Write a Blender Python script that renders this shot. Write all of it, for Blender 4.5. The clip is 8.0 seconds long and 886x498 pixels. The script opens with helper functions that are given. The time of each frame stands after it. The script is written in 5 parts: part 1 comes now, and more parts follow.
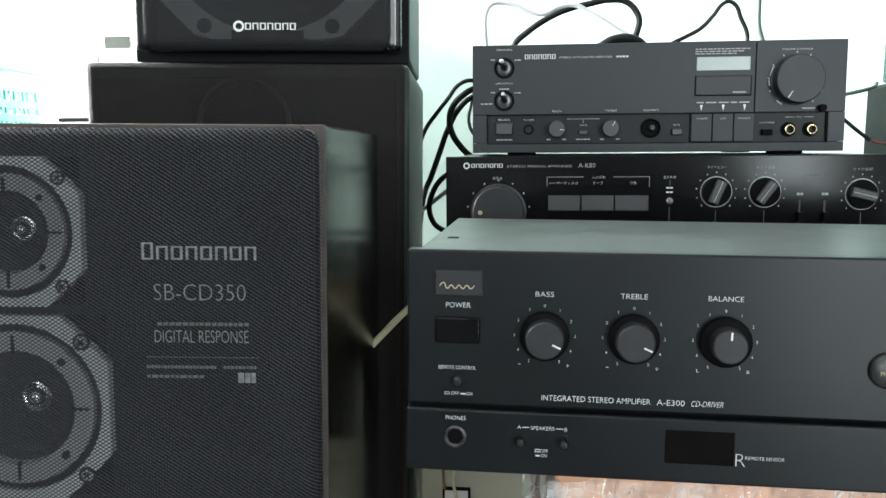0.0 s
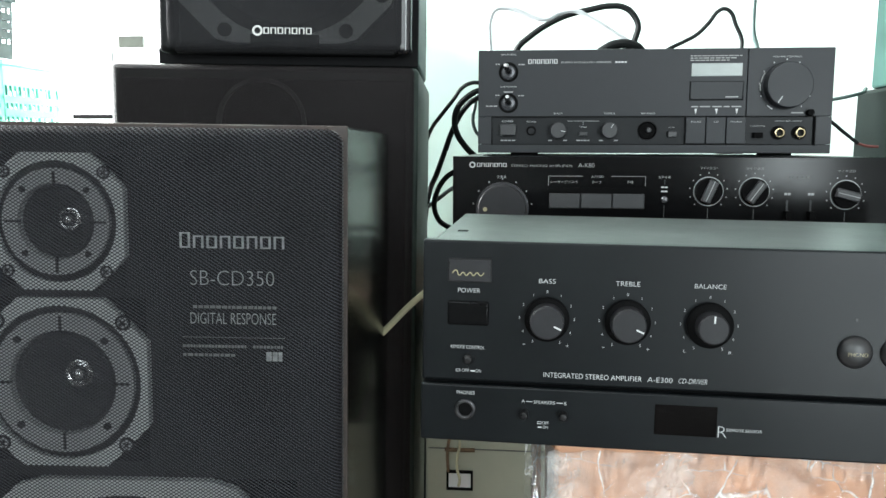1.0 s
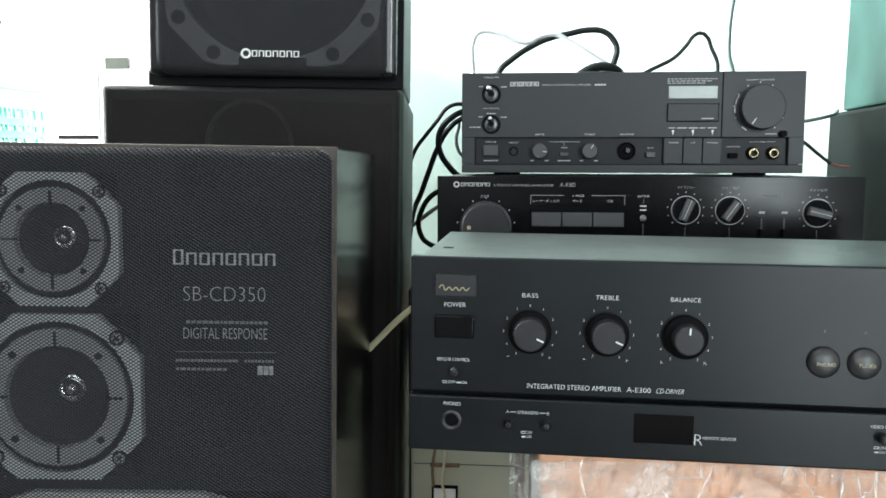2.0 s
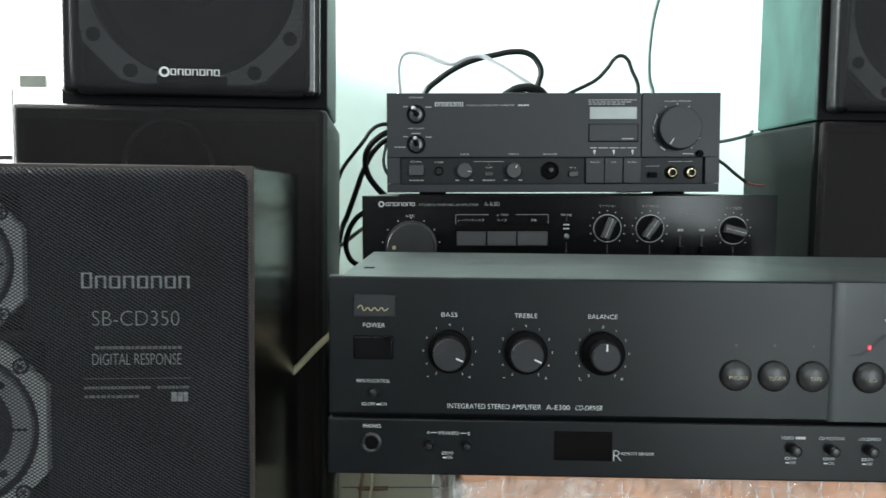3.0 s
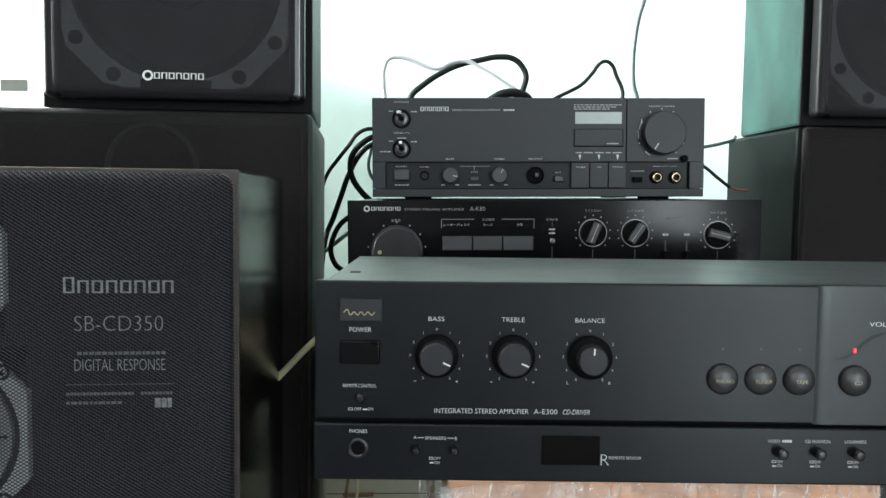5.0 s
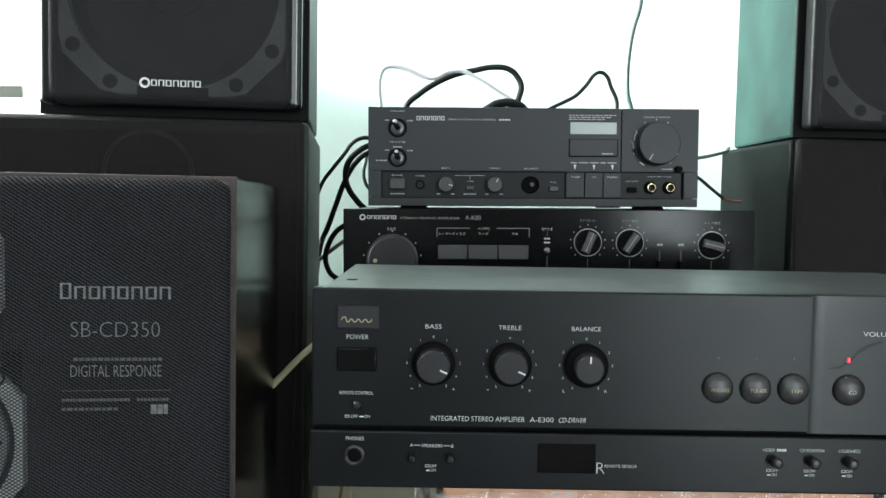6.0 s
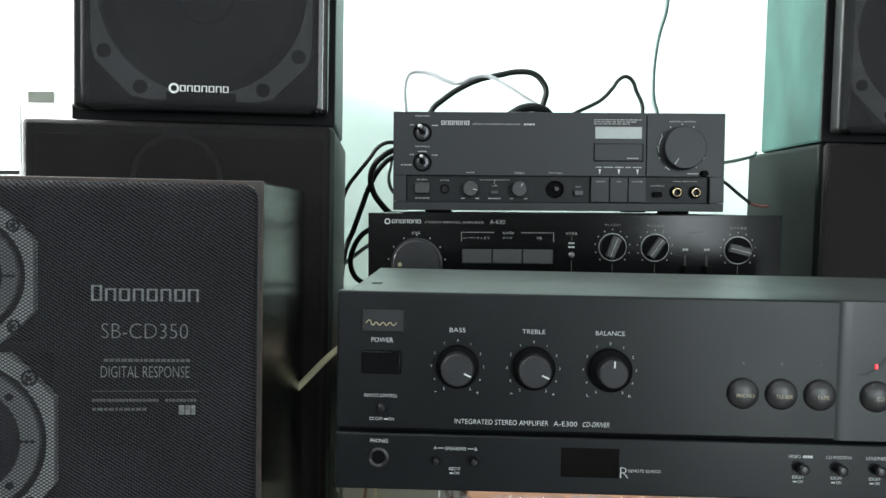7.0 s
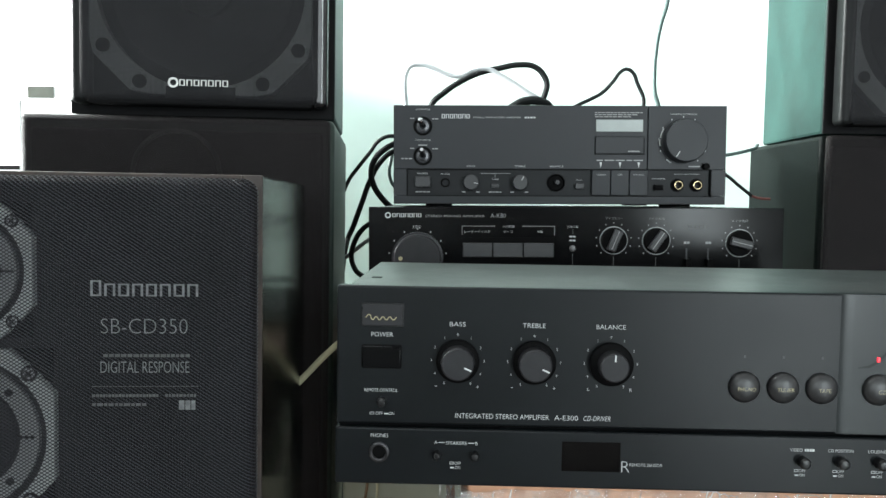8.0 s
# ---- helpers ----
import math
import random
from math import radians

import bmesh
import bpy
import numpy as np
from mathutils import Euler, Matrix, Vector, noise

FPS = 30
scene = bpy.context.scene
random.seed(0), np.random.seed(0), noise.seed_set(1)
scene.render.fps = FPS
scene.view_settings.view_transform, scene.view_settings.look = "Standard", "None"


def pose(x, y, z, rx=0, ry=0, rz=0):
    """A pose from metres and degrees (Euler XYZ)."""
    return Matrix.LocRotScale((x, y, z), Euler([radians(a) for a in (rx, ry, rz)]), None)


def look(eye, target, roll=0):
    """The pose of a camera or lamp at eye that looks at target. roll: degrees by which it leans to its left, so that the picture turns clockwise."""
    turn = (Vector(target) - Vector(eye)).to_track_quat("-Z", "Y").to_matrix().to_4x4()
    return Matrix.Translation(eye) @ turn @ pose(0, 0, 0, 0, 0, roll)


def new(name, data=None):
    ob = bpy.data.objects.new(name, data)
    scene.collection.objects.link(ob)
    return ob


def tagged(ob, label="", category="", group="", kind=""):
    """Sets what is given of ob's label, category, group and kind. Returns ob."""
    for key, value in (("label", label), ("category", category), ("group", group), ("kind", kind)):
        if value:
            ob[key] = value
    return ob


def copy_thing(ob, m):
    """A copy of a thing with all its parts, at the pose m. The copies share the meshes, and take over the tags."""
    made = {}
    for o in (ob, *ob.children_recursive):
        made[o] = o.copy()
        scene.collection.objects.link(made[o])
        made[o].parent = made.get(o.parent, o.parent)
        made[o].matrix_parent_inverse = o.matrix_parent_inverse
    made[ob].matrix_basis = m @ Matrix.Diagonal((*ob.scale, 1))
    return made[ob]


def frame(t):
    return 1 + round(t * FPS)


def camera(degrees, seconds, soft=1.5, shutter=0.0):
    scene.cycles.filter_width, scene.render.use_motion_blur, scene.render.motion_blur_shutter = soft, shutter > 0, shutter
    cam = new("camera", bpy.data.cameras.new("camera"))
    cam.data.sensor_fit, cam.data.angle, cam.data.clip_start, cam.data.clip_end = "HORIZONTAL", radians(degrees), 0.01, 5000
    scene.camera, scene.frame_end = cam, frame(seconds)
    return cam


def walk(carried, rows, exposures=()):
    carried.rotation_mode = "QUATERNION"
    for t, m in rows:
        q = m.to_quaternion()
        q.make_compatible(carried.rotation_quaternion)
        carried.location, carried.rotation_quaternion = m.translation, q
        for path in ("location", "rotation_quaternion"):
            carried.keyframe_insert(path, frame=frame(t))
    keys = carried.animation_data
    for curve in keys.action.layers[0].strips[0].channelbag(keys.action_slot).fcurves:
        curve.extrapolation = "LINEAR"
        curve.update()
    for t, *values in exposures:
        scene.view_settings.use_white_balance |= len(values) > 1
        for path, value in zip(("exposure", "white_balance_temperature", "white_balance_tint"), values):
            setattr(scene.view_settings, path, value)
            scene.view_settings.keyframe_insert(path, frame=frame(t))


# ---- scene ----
cam = camera(56.3, 8.0, shutter=0.5)
PATH = [
    (0, (0.078, 0.22, 1.059), (-0.128, 2.195, 0.815), -0.4),
    (0.5, (0.076, 0.199, 1.059), (-0.136, 2.172, 0.813), -0.1),
    (1, (0.075, 0.176, 1.06), (-0.128, 2.15, 0.813), 0.1),
    (1.2, (0.077, 0.17, 1.061), (-0.128, 2.144, 0.811), -0.1),
    (2.3, (0.074, 0.155, 1.059), (-0.045, 2.143, 0.883), 0.2),
    (2.5, (0.075, 0.153, 1.058), (-0.01, 2.144, 0.895), 0.1),
    (2.7, (0.08, 0.155, 1.056), (0.018, 2.149, 0.909), -0.3),
    (2.8, (0.083, 0.161, 1.059), (0.04, 2.155, 0.906), -0.3),
    (3, (0.083, 0.162, 1.059), (0.08, 2.157, 0.909), -0.1),
    (3.5, (0.079, 0.161, 1.057), (0.102, 2.155, 0.906), 0.1),
    (4, (0.079, 0.162, 1.058), (0.108, 2.156, 0.907), 0.1),
    (4.5, (0.08, 0.163, 1.057), (0.114, 2.158, 0.917), 0.2),
    (4.7, (0.081, 0.164, 1.058), (0.113, 2.159, 0.92), 0.0),
    (5.8, (0.082, 0.164, 1.057), (0.123, 2.16, 0.936), -0.0),
    (6, (0.079, 0.162, 1.057), (0.131, 2.158, 0.944), 0.3),
    (6.5, (0.079, 0.16, 1.057), (0.108, 2.157, 0.952), 0.5),
    (7, (0.079, 0.159, 1.057), (0.072, 2.156, 0.954), 0.4),
    (7.5, (0.08, 0.161, 1.056), (0.069, 2.158, 0.951), 0.2),
    (8, (0.08, 0.161, 1.057), (0.069, 2.157, 0.939), 0.2),
]
walk(cam, [(t, look(eye, target, roll)) for t, eye, target, roll in PATH],
     exposures=[(0.0, 0.14), (1.2, 0.20), (2.5, 0.06), (3.0, -0.22), (6.0, -0.18), (8.0, -0.12)])

# ---- world and light ----
world = bpy.data.worlds.new("world")
scene.world = world
world.use_nodes = True
wn = world.node_tree.nodes
sky = wn.new("ShaderNodeTexSky")
sky.sky_type, sky.sun_disc = "NISHITA", False
sky.sun_elevation, sky.sun_rotation = radians(50), radians(250)
wn["Background"].inputs["Strength"].default_value = 0.08
world.node_tree.links.new(sky.outputs[0], wn["Background"].inputs["Color"])


def window_light(name, m, w, h, watts, colour):
    d = bpy.data.lights.new(name, "AREA")
    d.shape, d.size, d.size_y, d.energy, d.color = "RECTANGLE", w, h, watts, colour
    ob = new(name, d)
    ob.matrix_world = m
    return ob


window_light("window_light", look((-2.26, 1.45, 1.75), (0.0, 1.75, 1.5)), 1.1, 1.3, 960.0, (0.97, 1.0, 0.99))
window_light("window_light", look((-0.7, -2.16, 1.75), (-0.6, 0.0, 1.5)), 1.6, 1.3, 35.0, (0.89, 0.98, 1.0))
window_light("door_light", look((1.27, -2.16, 1.10), (1.07, 0.0, 1.05)), 0.3, 2.0, 66.0, (0.86, 0.97, 1.0))


# ---- materials ----
def mat(name, colour, rough=0.5, metal=0.0, var=0.15, scale=30.0, bump=0.05, bscale=500.0, dust=0.0, spec=0.5, rvar=0.12):
    """A surface with stains at a large scale and grain at a small one."""
    m = bpy.data.materials.new(name)
    m.use_nodes = True
    n, ln = m.node_tree.nodes, m.node_tree.links
    b = n["Principled BSDF"]
    b.inputs["Metallic"].default_value = metal
    b.inputs["Specular IOR Level"].default_value = spec
    tc = n.new("ShaderNodeTexCoord")
    big, small = n.new("ShaderNodeTexNoise"), n.new("ShaderNodeTexNoise")
    big.inputs["Scale"].default_value, big.inputs["Detail"].default_value = scale, 6
    big.inputs["Roughness"].default_value = 0.65
    small.inputs["Scale"].default_value, small.inputs["Detail"].default_value = bscale, 3
    for t in (big, small):
        ln.new(tc.outputs["Object"], t.inputs["Vector"])
    ramp = n.new("ShaderNodeValToRGB")
    lo, hi = 1 - var, 1 + var
    ramp.color_ramp.elements[0].position, ramp.color_ramp.elements[1].position = 0.3, 0.7
    ramp.color_ramp.elements[0].color = (*[c * lo for c in colour], 1)
    ramp.color_ramp.elements[1].color = (*[min(1, c * hi) for c in colour], 1)
    ln.new(big.outputs["Fac"], ramp.inputs["Fac"])
    col = ramp.outputs["Color"]
    if dust:
        spots = n.new("ShaderNodeTexNoise")
        spots.inputs["Scale"].default_value, spots.inputs["Detail"].default_value = scale * 0.35, 8
        ln.new(tc.outputs["Object"], spots.inputs["Vector"])
        r2 = n.new("ShaderNodeValToRGB")
        r2.color_ramp.elements[0].position, r2.color_ramp.elements[1].position = 0.5, 0.8
        r2.color_ramp.elements[0].color, r2.color_ramp.elements[1].color = (0, 0, 0, 1), (dust, dust, dust, 1)
        ln.new(spots.outputs["Fac"], r2.inputs["Fac"])
        mx = n.new("ShaderNodeMix")
        mx.data_type = "RGBA"
        ln.new(r2.outputs["Color"], mx.inputs["Factor"])
        ln.new(col, mx.inputs["A"])
        mx.inputs["B"].default_value = (0.3, 0.29, 0.27, 1)
        col = mx.outputs["Result"]
    ln.new(col, b.inputs["Base Color"])
    rr = n.new("ShaderNodeMapRange")
    rr.inputs["To Min"].default_value, rr.inputs["To Max"].default_value = max(0.02, rough - rvar), min(1, rough + rvar)
    ln.new(big.outputs["Fac"], rr.inputs["Value"])
    ln.new(rr.outputs["Result"], b.inputs["Roughness"])
    if bump:
        bp = n.new("ShaderNodeBump")
        bp.inputs["Strength"].default_value, bp.inputs["Distance"].default_value = bump, 0.001
        ln.new(small.outputs["Fac"], bp.inputs["Height"])
        ln.new(bp.outputs["Normal"], b.inputs["Normal"])
    return m


def emit_mat(name, colour, power):
    m = mat(name, colour, 0.3, var=0.02)
    b = m.node_tree.nodes["Principled BSDF"]
    b.inputs["Emission Color"].default_value = (*colour, 1)
    b.inputs["Emission Strength"].default_value = power
    return m


def cloth_mat(name, colour, period, open_share, twill=True):
    """Speaker cloth: raised dark threads with real gaps between them."""
    m = mat(name, colour, 0.75, var=0.2, scale=14, bump=0, dust=0.01, spec=0.15)
    n, ln = m.node_tree.nodes, m.node_tree.links
    b = n["Principled BSDF"]
    tc = n.new("ShaderNodeTexCoord")
    waves = []
    for turn in ((57, -57) if twill else (0, 90)):
        mp = n.new("ShaderNodeMapping")
        mp.inputs["Rotation"].default_value = (0, radians(turn), 0)
        ln.new(tc.outputs["Object"], mp.inputs["Vector"])
        w = n.new("ShaderNodeTexWave")
        w.bands_direction = "X"
        w.inputs["Scale"].default_value = 0.314 / period
        w.inputs["Distortion"].default_value, w.inputs["Detail"].default_value = 0.25, 1
        ln.new(mp.outputs["Vector"], w.inputs["Vector"])
        waves.append(w.outputs["Fac"])
    mul = n.new("ShaderNodeMath")
    mul.operation = "MULTIPLY"
    ln.new(waves[0], mul.inputs[0])
    ln.new(waves[1], mul.inputs[1])
    mr = n.new("ShaderNodeMapRange")
    mr.inputs["From Min"].default_value, mr.inputs["From Max"].default_value = 0.08, 0.40
    spread = 0.28 if twill else 0.3
    mr.inputs["To Min"].default_value, mr.inputs["To Max"].default_value = max(0, open_share - spread), min(1, open_share + spread)
    ln.new(mul.outputs[0], mr.inputs["Value"])
    if twill:
        # threads of one direction lie on top, their shine put into the colour
        tone, up, old = n.new("ShaderNodeMapRange"), n.new("ShaderNodeMix"), b.inputs["Base Color"].links[0].from_socket
        tone.inputs["To Min"].default_value, tone.inputs["To Max"].default_value = 1.45, 0.50
        ln.new(waves[0], tone.inputs["Value"])
        up.data_type, up.blend_type = "RGBA", "MULTIPLY"
        up.inputs["Factor"].default_value = 1.0
        ln.new(old, up.inputs["A"])
        ln.new(tone.outputs["Result"], up.inputs["B"])
        ln.new(up.outputs["Result"], b.inputs["Base Color"])
    b.inputs["Sheen Weight"].default_value = 0.10 if twill else 0.0
    b.inputs["Sheen Roughness"].default_value = 0.4
    bp = n.new("ShaderNodeBump")
    bp.invert = True
    bp.inputs["Strength"].default_value, bp.inputs["Distance"].default_value = 0.4, 0.0005
    ln.new(waves[0], bp.inputs["Height"])
    ln.new(bp.outputs["Normal"], b.inputs["Normal"])
    clear, mix = n.new("ShaderNodeBsdfTransparent"), n.new("ShaderNodeMixShader")
    ln.new(mr.outputs["Result"], mix.inputs["Fac"])
    ln.new(b.outputs[0], mix.inputs[1])
    ln.new(clear.outputs[0], mix.inputs[2])
    ln.new(mix.outputs[0], n["Material Output"].inputs["Surface"])
    return m


def film_mat(name):
    """Clear packing film: mostly clear, glossy, a little milky, with glints painted as white streaks."""
    m = bpy.data.materials.new(name)
    m.use_nodes = True
    n, ln = m.node_tree.nodes, m.node_tree.links
    b = n["Principled BSDF"]
    b.inputs["Base Color"].default_value = (0.9, 0.9, 0.88, 1)
    b.inputs["Roughness"].default_value = 0.12
    b.inputs["Specular IOR Level"].default_value = 1.0
    clear, mix, lw, nz = n.new("ShaderNodeBsdfTransparent"), n.new("ShaderNodeMixShader"), n.new("ShaderNodeTexNoise"), n.new("ShaderNodeMapRange")
    lw.inputs["Scale"].default_value, lw.inputs["Detail"].default_value = 24, 4
    nz.inputs["From Min"].default_value, nz.inputs["From Max"].default_value = 0.42, 0.70
    nz.inputs["To Min"].default_value, nz.inputs["To Max"].default_value = 0.05, 0.40
    ln.new(lw.outputs["Fac"], nz.inputs["Value"])
    tc, warp = n.new("ShaderNodeTexCoord"), n.new("ShaderNodeTexNoise")
    warp.inputs["Scale"].default_value, warp.inputs["Detail"].default_value = 22, 3
    add = n.new("ShaderNodeVectorMath")
    add.operation = "MULTIPLY_ADD"
    ln.new(tc.outputs["Object"], warp.inputs["Vector"])
    ln.new(warp.outputs["Color"], add.inputs[0])
    add.inputs[1].default_value = (0.02, 0.02, 0.02)
    ln.new(tc.outputs["Object"], add.inputs[2])
    ln.new(add.outputs[0], lw.inputs["Vector"])
    total = nz.outputs["Result"]
    # White streaks along voronoi edges stand for glints and whitened creases.
    for size, width, power, along in ((34, 0.028, 0.95, (1.0, 1.0, 0.35)), (60, 0.030, 0.70, (0.4, 1.0, 1.0))):
        mp, vor, mr, brk, gate, mul, mx = (n.new("ShaderNode" + k) for k in ("Mapping", "TexVoronoi", "MapRange", "TexNoise", "MapRange", "Math", "Math"))
        mp.inputs["Scale"].default_value = along
        vor.feature = "DISTANCE_TO_EDGE"
        vor.inputs["Scale"].default_value = size
        ln.new(add.outputs[0], mp.inputs["Vector"])
        ln.new(mp.outputs[0], vor.inputs["Vector"])
        mr.inputs["From Min"].default_value, mr.inputs["From Max"].default_value = 0.0, width
        mr.inputs["To Min"].default_value, mr.inputs["To Max"].default_value = power, 0.0
        ln.new(vor.outputs["Distance"], mr.inputs["Value"])
        brk.inputs["Scale"].default_value = 28
        gate.inputs["From Min"].default_value, gate.inputs["From Max"].default_value = 0.38, 0.54
        ln.new(tc.outputs["Object"], brk.inputs["Vector"])
        ln.new(brk.outputs["Fac"], gate.inputs["Value"])
        mul.operation, mx.operation = "MULTIPLY", "MAXIMUM"
        ln.new(mr.outputs["Result"], mul.inputs[0])
        ln.new(gate.outputs["Result"], mul.inputs[1])
        ln.new(mul.outputs[0], mx.inputs[0])
        ln.new(total, mx.inputs[1])
        total = mx.outputs[0]
    ln.new(total, mix.inputs["Fac"])
    ln.new(clear.outputs[0], mix.inputs[1])
    ln.new(b.outputs[0], mix.inputs[2])
    shine, fres, top = n.new("ShaderNodeBsdfGlossy"), n.new("ShaderNodeFresnel"), n.new("ShaderNodeMixShader")
    shine.inputs["Roughness"].default_value = 0.10
    wr, bp = n.new("ShaderNodeTexNoise"), n.new("ShaderNodeBump")
    wr.inputs["Scale"].default_value, wr.inputs["Detail"].default_value, wr.inputs["Distortion"].default_value = 34, 3, 1.2
    bp.inputs["Strength"].default_value, bp.inputs["Distance"].default_value = 0.6, 0.004
    ln.new(wr.outputs["Fac"], bp.inputs["Height"])
    ln.new(bp.outputs["Normal"], shine.inputs["Normal"])
    ln.new(bp.outputs["Normal"], b.inputs["Normal"])
    fres.inputs["IOR"].default_value = 1.5
    ln.new(fres.outputs[0], top.inputs["Fac"])
    ln.new(mix.outputs[0], top.inputs[1])
    ln.new(shine.outputs[0], top.inputs[2])
    ln.new(top.outputs[0], n["Material Output"].inputs["Surface"])
    return m


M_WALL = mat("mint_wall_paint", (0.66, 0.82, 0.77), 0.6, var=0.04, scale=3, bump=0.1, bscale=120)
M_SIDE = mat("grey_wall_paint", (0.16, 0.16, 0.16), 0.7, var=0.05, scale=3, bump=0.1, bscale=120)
M_CEIL = mat("ceiling_paint", (0.35, 0.35, 0.35), 0.8, var=0.04, scale=3)
M_FLOOR = mat("floor_tile", (0.07, 0.065, 0.06), 0.35, var=0.12, scale=4)
M_SANSUI = mat("satin_black_paint", (0.0034, 0.0047, 0.0057), 0.33, spec=0.175, var=0.16, scale=16, bump=0.03, bscale=1500, dust=0.008, rvar=0.05)
M_SANTOP = mat("dusty_black_cover", (0.012, 0.0145, 0.0145), 0.36, var=0.2, scale=12, bump=0.08, bscale=900, dust=0.05, spec=0.42)
M_KEN = mat("charcoal_paint", (0.0142, 0.0160, 0.0192), 0.42, spec=0.24, var=0.1, scale=20, bump=0.03, bscale=1500, dust=0.008, rvar=0.06)
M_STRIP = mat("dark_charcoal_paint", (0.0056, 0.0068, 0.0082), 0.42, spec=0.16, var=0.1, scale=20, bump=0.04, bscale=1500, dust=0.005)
M_PIO = mat("gloss_black_panel", (0.0030, 0.0031, 0.0034), 0.14, spec=0.10, var=0.2, scale=14, bump=0.02, bscale=700, dust=0.005, rvar=0.05)
M_KNOB = mat("black_knob_plastic", (0.0060, 0.0060, 0.0066), 0.3, var=0.12, scale=60, bump=0.05, spec=0.35)
M_KNOBTOP = mat("grey_knob_face", (0.018, 0.018, 0.020), 0.4, spec=0.2, var=0.12, scale=60, bump=0.03)
M_BUTTON = mat("black_domed_plastic", (0.012, 0.012, 0.013), 0.42, var=0.12, scale=80, bump=0.05, spec=0.6, rvar=0.05)
M_DARK = mat("matt_black", (0.0018, 0.0018, 0.0020), 0.6, spec=0.05, var=0.2, scale=40)
M_BTN = mat("grey_button_plastic", (0.020, 0.021, 0.023), 0.4, spec=0.4, var=0.1, scale=60)
M_PRINT = mat("white_print", (0.54, 0.55, 0.55), 0.6, var=0.08, scale=120, bump=0)
M_PRINTDIM = mat("grey_print", (0.50, 0.51, 0.51), 0.6, var=0.15, scale=120, bump=0)
M_PRINTCLOTH = mat("worn_grey_print", (0.088, 0.091, 0.092), 0.7, var=0.5, scale=260, bump=0.2)
M_PRINTMID = mat("thin_grey_print", (0.28, 0.285, 0.285), 0.6, var=0.15, scale=120, bump=0)
M_PRINTLOW = mat("dim_grey_print", (0.10, 0.104, 0.104), 0.6, var=0.15, scale=120, bump=0)
M_PRINTFAINT = mat("faint_print", (0.036, 0.037, 0.037), 0.7, var=0.5, scale=300, bump=0.2)
M_GOLD = mat("gold_print", (0.34, 0.30, 0.17), 0.4, var=0.1, scale=120, bump=0)
M_BRASS = mat("gold_plating", (0.62, 0.52, 0.32), 0.25, 1.0, var=0.1, scale=80, bump=0)
M_CHROME = mat("worn_chrome", (0.50, 0.51, 0.52), 0.18, 1.0, var=0.1, scale=200, bump=0)
M_STEEL = mat("dark_steel", (0.09, 0.09, 0.095), 0.35, 1.0, var=0.15, scale=100)
M_RING = mat("dull_silver_ring", (0.16, 0.165, 0.165), 0.4, 0.6, var=0.2, scale=200)
M_SCREEN = mat("black_display_glass", (0.003, 0.0025, 0.0025), 0.08, var=0.2, scale=40, bump=0, spec=0.12)
M_LCD = mat("display_strip", (0.24, 0.27, 0.26), 0.3, var=0.1, scale=40, bump=0)
M_LED = emit_mat("red_indicator", (1.0, 0.02, 0.04), 1.3)
M_PLATE = mat("silver_driver_plate", (0.68, 0.71, 0.70), 0.4, 0.0, var=0.12, scale=20, bump=0.05, dust=0.05)
M_PLATE2 = mat("grey_driver_frame", (0.44, 0.45, 0.45), 0.5, var=0.12, scale=20, bump=0.05)
M_CONE = mat("black_cone_paper", (0.015, 0.015, 0.016), 0.55, spec=0.3, var=0.25, scale=30, bump=0.2)
M_DOME = mat("shiny_dome", (0.90, 0.91, 0.91), 0.1, 1.0, var=0.15, scale=60, bump=0)
M_BAFFLE = mat("black_baffle", (0.006, 0.006, 0.0065), 0.7, spec=0.1, var=0.2, scale=30)
M_CLOTH = cloth_mat("twill_speaker_cloth", (0.0165, 0.0165, 0.0190), 0.0018, 0.36)
M_CLOTH2 = cloth_mat("fine_speaker_cloth", (0.0200, 0.0200, 0.0216), 0.0012, 0.22, False)
M_CLOTH3 = cloth_mat("dense_speaker_cloth", (0.0130, 0.0112, 0.0117), 0.0012, 0.14, False)
M_VENEER = mat("dark_gloss_veneer", (0.0036, 0.0040, 0.0040), 0.18, var=0.25, scale=14, bump=0.03, bscale=300, spec=0.26, rvar=0.04)
M_PALESIDE = mat("faded_green_vinyl", (0.0125, 0.033, 0.0285), 0.5, var=0.4, scale=9, bump=0.06, bscale=200, dust=0.015, spec=0.10, rvar=0.06)
# Pale and dark copies of one veneer: each side's light is in the colour.
M_TALLLIT = mat("dusty_veneer_lit", (0.026, 0.037, 0.032), 0.45, spec=0.12, var=0.35, scale=9, bump=0.06, bscale=220, dust=0.03, rvar=0.06)
M_TALLSHADE = mat("dusty_veneer_shaded", (0.0028, 0.0043, 0.0040), 0.46, spec=0.05, var=0.45, scale=8, bump=0.06, bscale=220, dust=0.008, rvar=0.08)
M_EDGE = mat("glossy_black_edge", (0.0040, 0.0040, 0.0050), 0.20, var=0.2, scale=30, bump=0.02, bscale=300, spec=0.7, rvar=0.05)
M_EDGEDULL = mat("dull_black_edge", (0.0045, 0.0050, 0.0052), 0.45, var=0.25, scale=30, bump=0.03, bscale=300, spec=0.14, rvar=0.06)
M_BADGE = mat("silver_badge", (0.44, 0.44, 0.42), 0.35, 0.3, var=0.1, scale=200, bump=0)
M_FAINT = mat("dim_driver_rim", (0.055, 0.055, 0.055), 0.6, var=0.4, scale=40)
M_WORN = mat("worn_wood_edge", (0.032, 0.021, 0.017), 0.6, var=0.6, scale=70, bump=0.3, bscale=300, dust=0.04)
M_WHITE = mat("white_enamel", (0.80, 0.81, 0.80), 0.35, var=0.03, scale=6, bump=0)
M_PALESEAM = mat("pale_gap", (0.08, 0.08, 0.08), 0.8, var=0.1)
